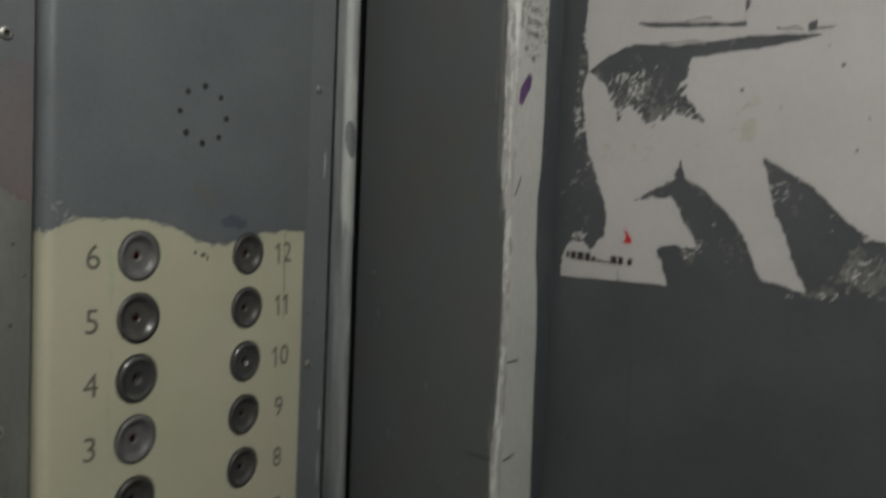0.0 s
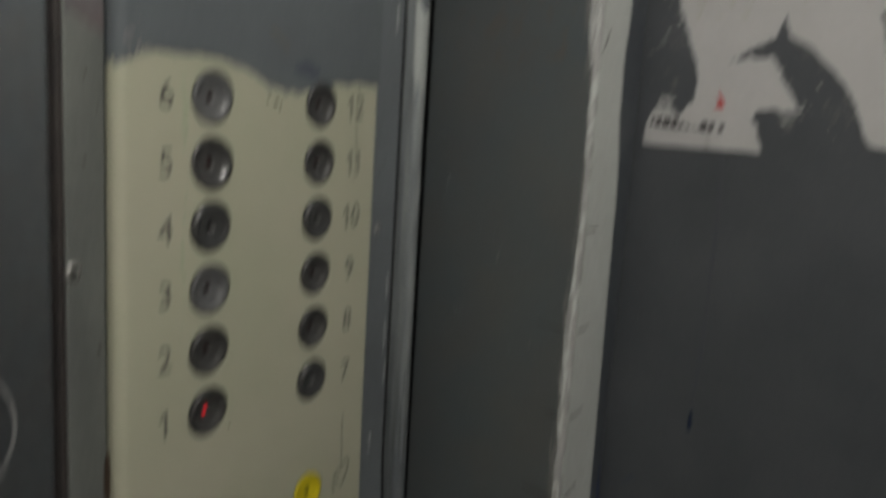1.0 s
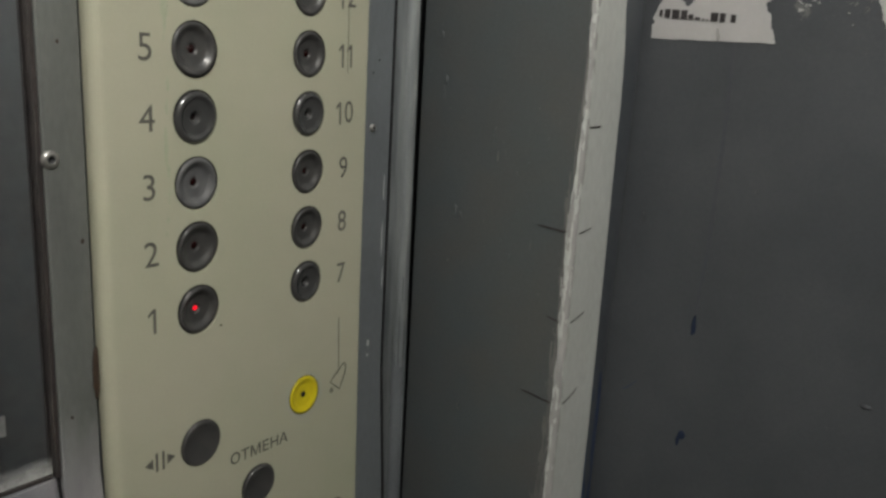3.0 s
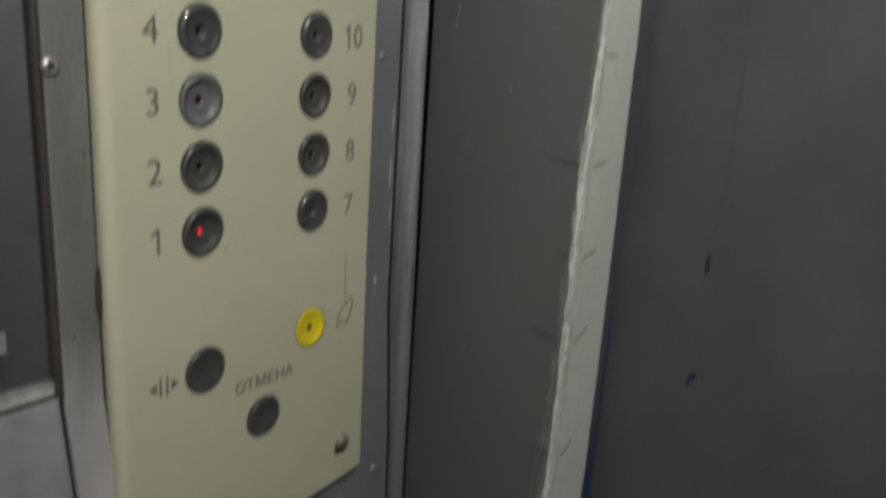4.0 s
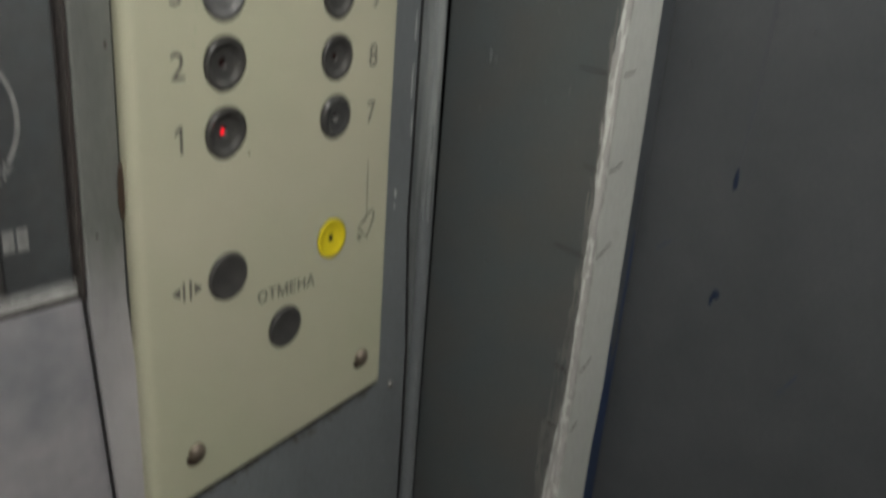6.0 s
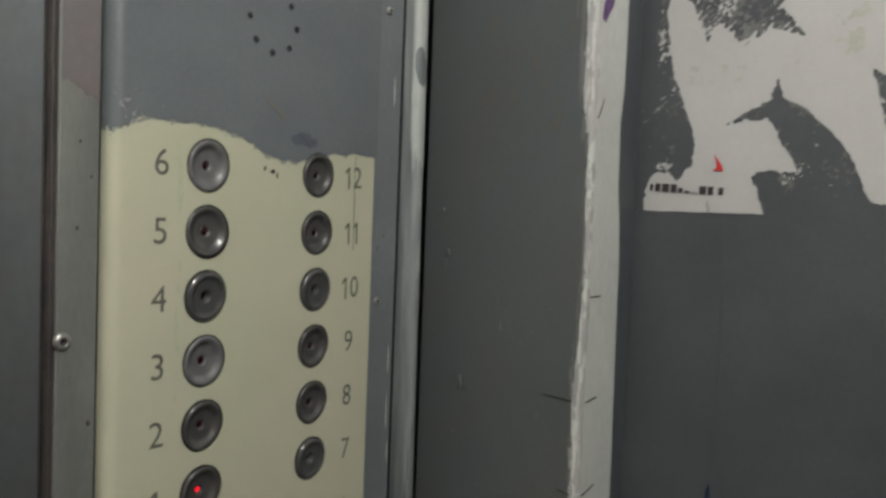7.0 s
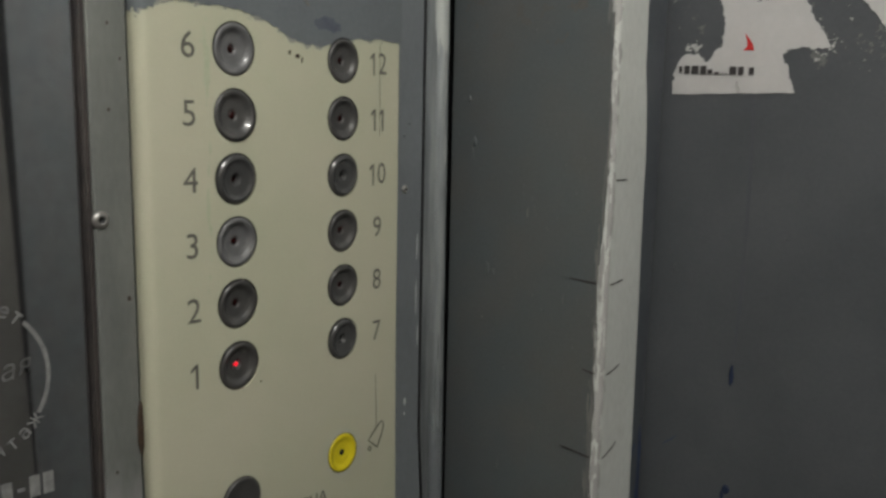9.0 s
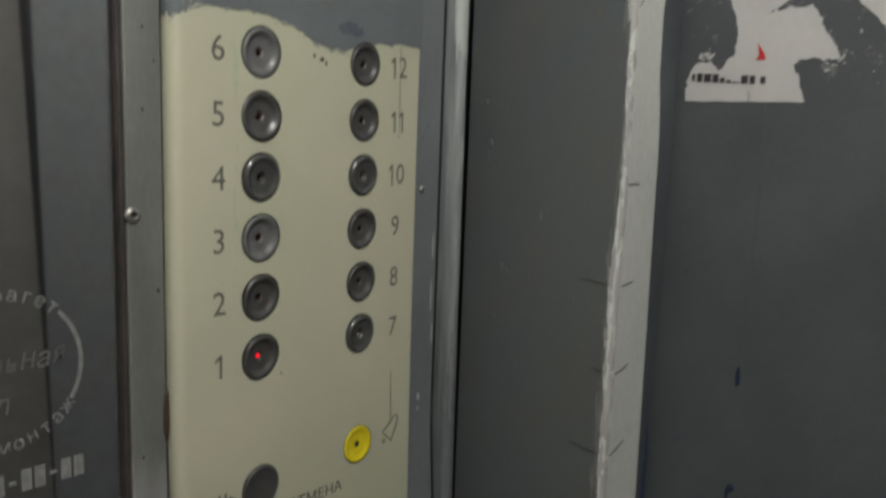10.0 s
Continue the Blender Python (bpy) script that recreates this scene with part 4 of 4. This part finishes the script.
worn_mesh.materials[0] = BUTTON_WORN
yellow_mesh = cap_mesh.copy()
yellow_mesh.transform(Matrix.Translation((0.0004, 0, 0)) @ Matrix.Diagonal((0.45, 1, 1, 1)))
yellow_mesh.materials[0] = YELLOW
flat_mesh = part("button", lathe(FLAT_CAP, 48), BUTTON, smooth=True).data
shade_ring_mesh = part("shade_ring", lathe([(0.0179, -0.0002), (0.0178, 0.0002), (0.0174, 0.0002), (0.0174, -0.0030)], 40, cap=False), BLACK).data
lens_mesh = part("lens", lathe([(0.0029, -0.0039), (0.0026, -0.0035), (0.0018, -0.0032), (0.0009, -0.0030), (0.0002, -0.00295)], 16), LED_OFF, smooth=True).data
lit_mesh = lens_mesh.copy()
lit_mesh.transform(Matrix.Translation((-0.0001, 0, 0)) @ Matrix.Diagonal((1, 0.62, 0.62, 1)))
lit_mesh.materials[0] = LED_ON
dark_mesh = lens_mesh.copy()
dark_mesh.transform(Matrix.Translation((0.0008, 0, 0)) @ Matrix.Diagonal((0.45, 1.0, 1.0, 1)))
dark_mesh.materials[0] = BLACK
for o in [o for o in scene.objects if o.parent is None and o.name.split(".")[0] in ("button", "shade_ring", "lens")]:
    bpy.data.objects.remove(o)


def button(y, z, mesh, lens, label, tilt=0.0, size=1.0):
    b = new("button", mesh)
    b.parent = panel
    b.matrix_basis = Matrix.Translation((0, y + 0.205, z - 0.949)) @ pose(0, 0, 0, 0, tilt * 1.5, tilt) @ Matrix.Diagonal((1, 0.93 * size, 0.985 * size, 1))
    b["label"] = label
    c = new("shade_ring", shade_ring_mesh)
    c.parent = b
    if lens:
        q = new("lens", lens)
        q.parent = b
    return b


TILTS = (4.0, 4.0, 2.5, 3.0, -1.5, 2.0, 3.0, 3.0, 3.5, 3.0, 2.0, 2.0)
for floor in range(1, 13):
    row = (floor - 1) if floor < 7 else floor - 7
    z = FLOOR_Z[row] if floor < 7 else 1.1892 + 0.0422 * row
    worn = floor in (3, 6)
    mesh = worn_mesh if worn else glossy_mesh if floor in (4, 7, 10) else cap_mesh
    if floor == 1:
        text = "black round floor button with a lit red light"
    else:
        text = "worn greyish round floor button" if worn else "black dished round floor button"
    button(YL if floor < 7 else YR, z, mesh, lit_mesh if floor == 1 else lens_mesh, text, TILTS[floor - 1], 1.0 if floor < 7 else 0.945)
    on_panel("floor_number", put(figure(str(floor), 0.0168, 0.98 if floor < 7 else 0.86), ON_PANEL, (0.0002, -0.2830 if floor < 7 else -0.1165, z - 0.0005)), PRINT, "printed floor number")
button(YR, 1.0960, yellow_mesh, dark_mesh, "yellow round alarm button", size=0.92)
button(YL, 1.0900, flat_mesh, None, "plain black round door button", 1.0, 0.99)
button(-0.1980, 1.0360, flat_mesh, None, "plain black round cancel button", 2.5, 0.97)
on_panel("lettering", put(lettering("ОТМЕНА", 0.0088, 1.04, weight=0.012), ON_PANEL, (0.0002, -0.1970, 1.0660)), WORD_PRINT, "printed word")
# door symbol: two bars between two arrows
for y in (-0.2838, -0.2788):
    on_panel("symbol_bar", box(0.0, 0.0003, y - 0.0008, y + 0.0008, 1.0815, 1.0950), PRINT)
for y, side in ((-0.2866, -1), (-0.2760, 1)):
    bm = bmesh.new()
    tri = [bm.verts.new((0.0003, y, 1.0843)), bm.verts.new((0.0003, y, 1.0922)), bm.verts.new((0.0003, y + side * 0.0062, 1.0883))]
    bm.faces.new(tri)
    on_panel("symbol_arrow", bm, PRINT)
# bell symbol, drawn in thin line, and a long thin scratch above it
BELL = [(-0.1262, 1.1040), (-0.1195, 1.1098), (-0.1130, 1.1158), (-0.1092, 1.1185), (-0.1066, 1.1170), (-0.1062, 1.1125), (-0.1085, 1.1050), (-0.1118, 1.0985), (-0.1140, 1.0930), (-0.1200, 1.0985), (-0.1262, 1.1040)]
BELL = [(-0.1162 + 0.88 * (y + 0.1162), 1.0995 + 0.86 * (z - 1.1055)) for y, z in BELL]
on_panel("bell_symbol", put(stroke(BELL, 0.0010, ON_PANEL), Matrix.Identity(4), (0.0002, 0, 0)), WORD_PRINT, "thin bell outline")
on_panel("bell_clapper", put(stroke([(-0.1232 + 0.0016 * math.cos(k * 0.7), 1.0905 + 0.0017 * math.sin(k * 0.7)) for k in range(10)], 0.0009, ON_PANEL), Matrix.Identity(4), (0.0002, 0, 0)), WORD_PRINT)
on_panel("scratch", put(stroke([(-0.1168, 1.152), (-0.1166, 1.135), (-0.1160, 1.12), (-0.1156, 1.104)], 0.0005, ON_PANEL), Matrix.Identity(4), (0.0002, 0, 0)), PRINT)
on_panel("scratch", put(stroke([(-0.1152, 1.4165), (-0.1150, 1.395), (-0.1147, 1.37), (-0.1148, 1.345)], 0.0003, ON_PANEL), Matrix.Identity(4), (0.0002, 0, 0)), PRINT)
dome = lathe([(0.0066, 0.0), (0.0066, 0.0014), (0.0057, 0.0034), (0.0038, 0.0048), (0.0012, 0.0053)], 24)
d1 = part("screw", dome, BRONZE, panel, "domed dark bronze screw", smooth=True)
d1.matrix_basis = Matrix.Translation((0, -0.278 + 0.205, 0.965 - 0.949))
d2 = new("screw", d1.data)
d2.parent, d2.matrix_basis = panel, Matrix.Translation((0, -0.1145 + 0.205, 0.9815 - 0.949))
for y, z in ((-0.2795, 0.9595), (-0.1158, 0.9765)):
    on_panel("brown_patch", put(blob((0.0072, 0.0062), z * 50, 0.06), Matrix.Identity(4), (0, y, z)), RUST, "dark brown patch under the screw")
# rust where the enamel has chipped on the rounded edge
on_panel("rust_chip", put(blob((0.0028, 0.0165), 4.2, 0.3), Matrix.Identity(4), (-0.0098, -0.3172, 1.160)), RUST, "brown rusty chip", smooth=True)

# ---- mirror beside the panel ----
mirror = thing("wall_mirror", "wall mirror with faded white printed advert", "mirror", at=(-0.017, -0.60, 1.10))
to_mirror = Matrix.Translation((0.017, 0.60, -1.10))


def on_mirror(name, bm, material, label=""):
    bmesh.ops.transform(bm, matrix=to_mirror, verts=bm.verts[:])
    return part(name, bm, material, mirror, label)


on_mirror("glass", box(-0.024, -0.0175, -0.86, -0.3450, 1.099, 1.92, 0.0025), MIRROR, "silvered mirror glass")
# Added filler: its dark colour stands in for the shaded gap at the mirror.
on_mirror("gap_filler", box(-0.045, -0.0122, -0.3446, -0.3418, 1.0965, 1.92, 0.0004), GAP_RAIL_BROWN, "dark brown filler strip for the shaded gap at the mirror's edge")
on_mirror("bottom_rail", box(-0.045, -0.0165, -0.87, -0.3450, 1.0955, 1.0985, 0.0005), GAP_RAIL_BROWN, "thin dark rail under the mirror")


tagged(on_mirror("smeared_residue", sheet(lambda u, v: 0.016 + 0.004 * fbm(u * 40, v * 0, 61) - 0.10 * np.clip(-0.365 - u, 0, 0.09) - (v - 1.0988), -0.48, -0.3450, 1.0988, 1.122, 0.0015, lambda u, v: (-0.0171, u, v)), RESIDUE, "smeared whitish residue along the bottom edge"), kind="stuff")
MC = (-0.4150, 1.2080)
MR = 0.0450


on_mirror("printed_ring", sheet(lambda u, v: np.minimum(0.0013 - np.abs(np.hypot(u - MC[0], v - MC[1]) - MR), 0.001 * np.minimum(44 - np.degrees(np.arctan2(v - MC[1], u - MC[0])), np.degrees(np.arctan2(v - MC[1], u - MC[0])) + 32)), -0.42, -0.365, 1.15, 1.26, 0.0012, lambda u, v: (-0.0172, u, v)), ETCH, "white printed ring")
for word, start, stop, flip in (("багет", 92, 50, False), ("монтаж", -92, -38, True)):
    for k, ch in enumerate(word):
        a = start + (stop - start) * k / (len(word) - 1)
        spin = a - 90 if not flip else a + 90
        p = (-0.0172 + 0.00004 * k, MC[0] + MR * math.cos(radians(a)), MC[1] + MR * math.sin(radians(a)))
        on_mirror("printed_letter", put(small_letter(ch, 0.0085), ON_PANEL, p, spin), ETCH)
for k, ch in enumerate("льная"):
    on_mirror("printed_letter", put(small_letter(ch, 0.0125, 0.9, 0.25), ON_PANEL, (-0.0172 + 0.00004 * k, -0.4200 + 0.0090 * k, 1.2114 + 0.0003 * k), 2), ETCH_FAINT)
on_mirror("printed_letter", put(lettering("л", 0.0125, 0.9, 0.25), ON_PANEL, (-0.0172, -0.4170, 1.1880), 2), ETCH_FAINT)
# a row of printed figures, as bars
for k, (w, h) in enumerate(((0.006, 0.013), (0.006, 0.013), (0.004, 0.002), (0.006, 0.013), (0.006, 0.013), (0.004, 0.002), (0.006, 0.013), (0.006, 0.013))):
    y = -0.3735 - 0.0078 * k
    on_mirror("printed_bar", box(-0.0174, -0.0171, y - w / 2, y + w / 2, 1.1400 - h / 2, 1.1400 + h / 2), ETCH)

# ---- ceiling lamp ----
lamp_thing = thing("ceiling_lamp", "round white ceiling lamp of the lift", "lamp", at=(0.66, -0.66, TOP))
DOWN = pose(0, 0, 0, 0, 90, 0)
for name, profile, material, text in (("lamp_frame", [(0.125, 0.0), (0.125, 0.012), (0.118, 0.016), (0.108, 0.012)], CEILING, ""),
                                      ("diffuser", [(0.108, 0.004), (0.104, 0.020), (0.088, 0.034), (0.055, 0.043), (0.010, 0.046)], DIFFUSER, "glowing white domed diffuser")):
    bm = lathe(profile, 40, cap=name == "diffuser")
    bmesh.ops.transform(bm, matrix=DOWN, verts=bm.verts[:])
    part(name, bm, material, lamp_thing, text, smooth=True)
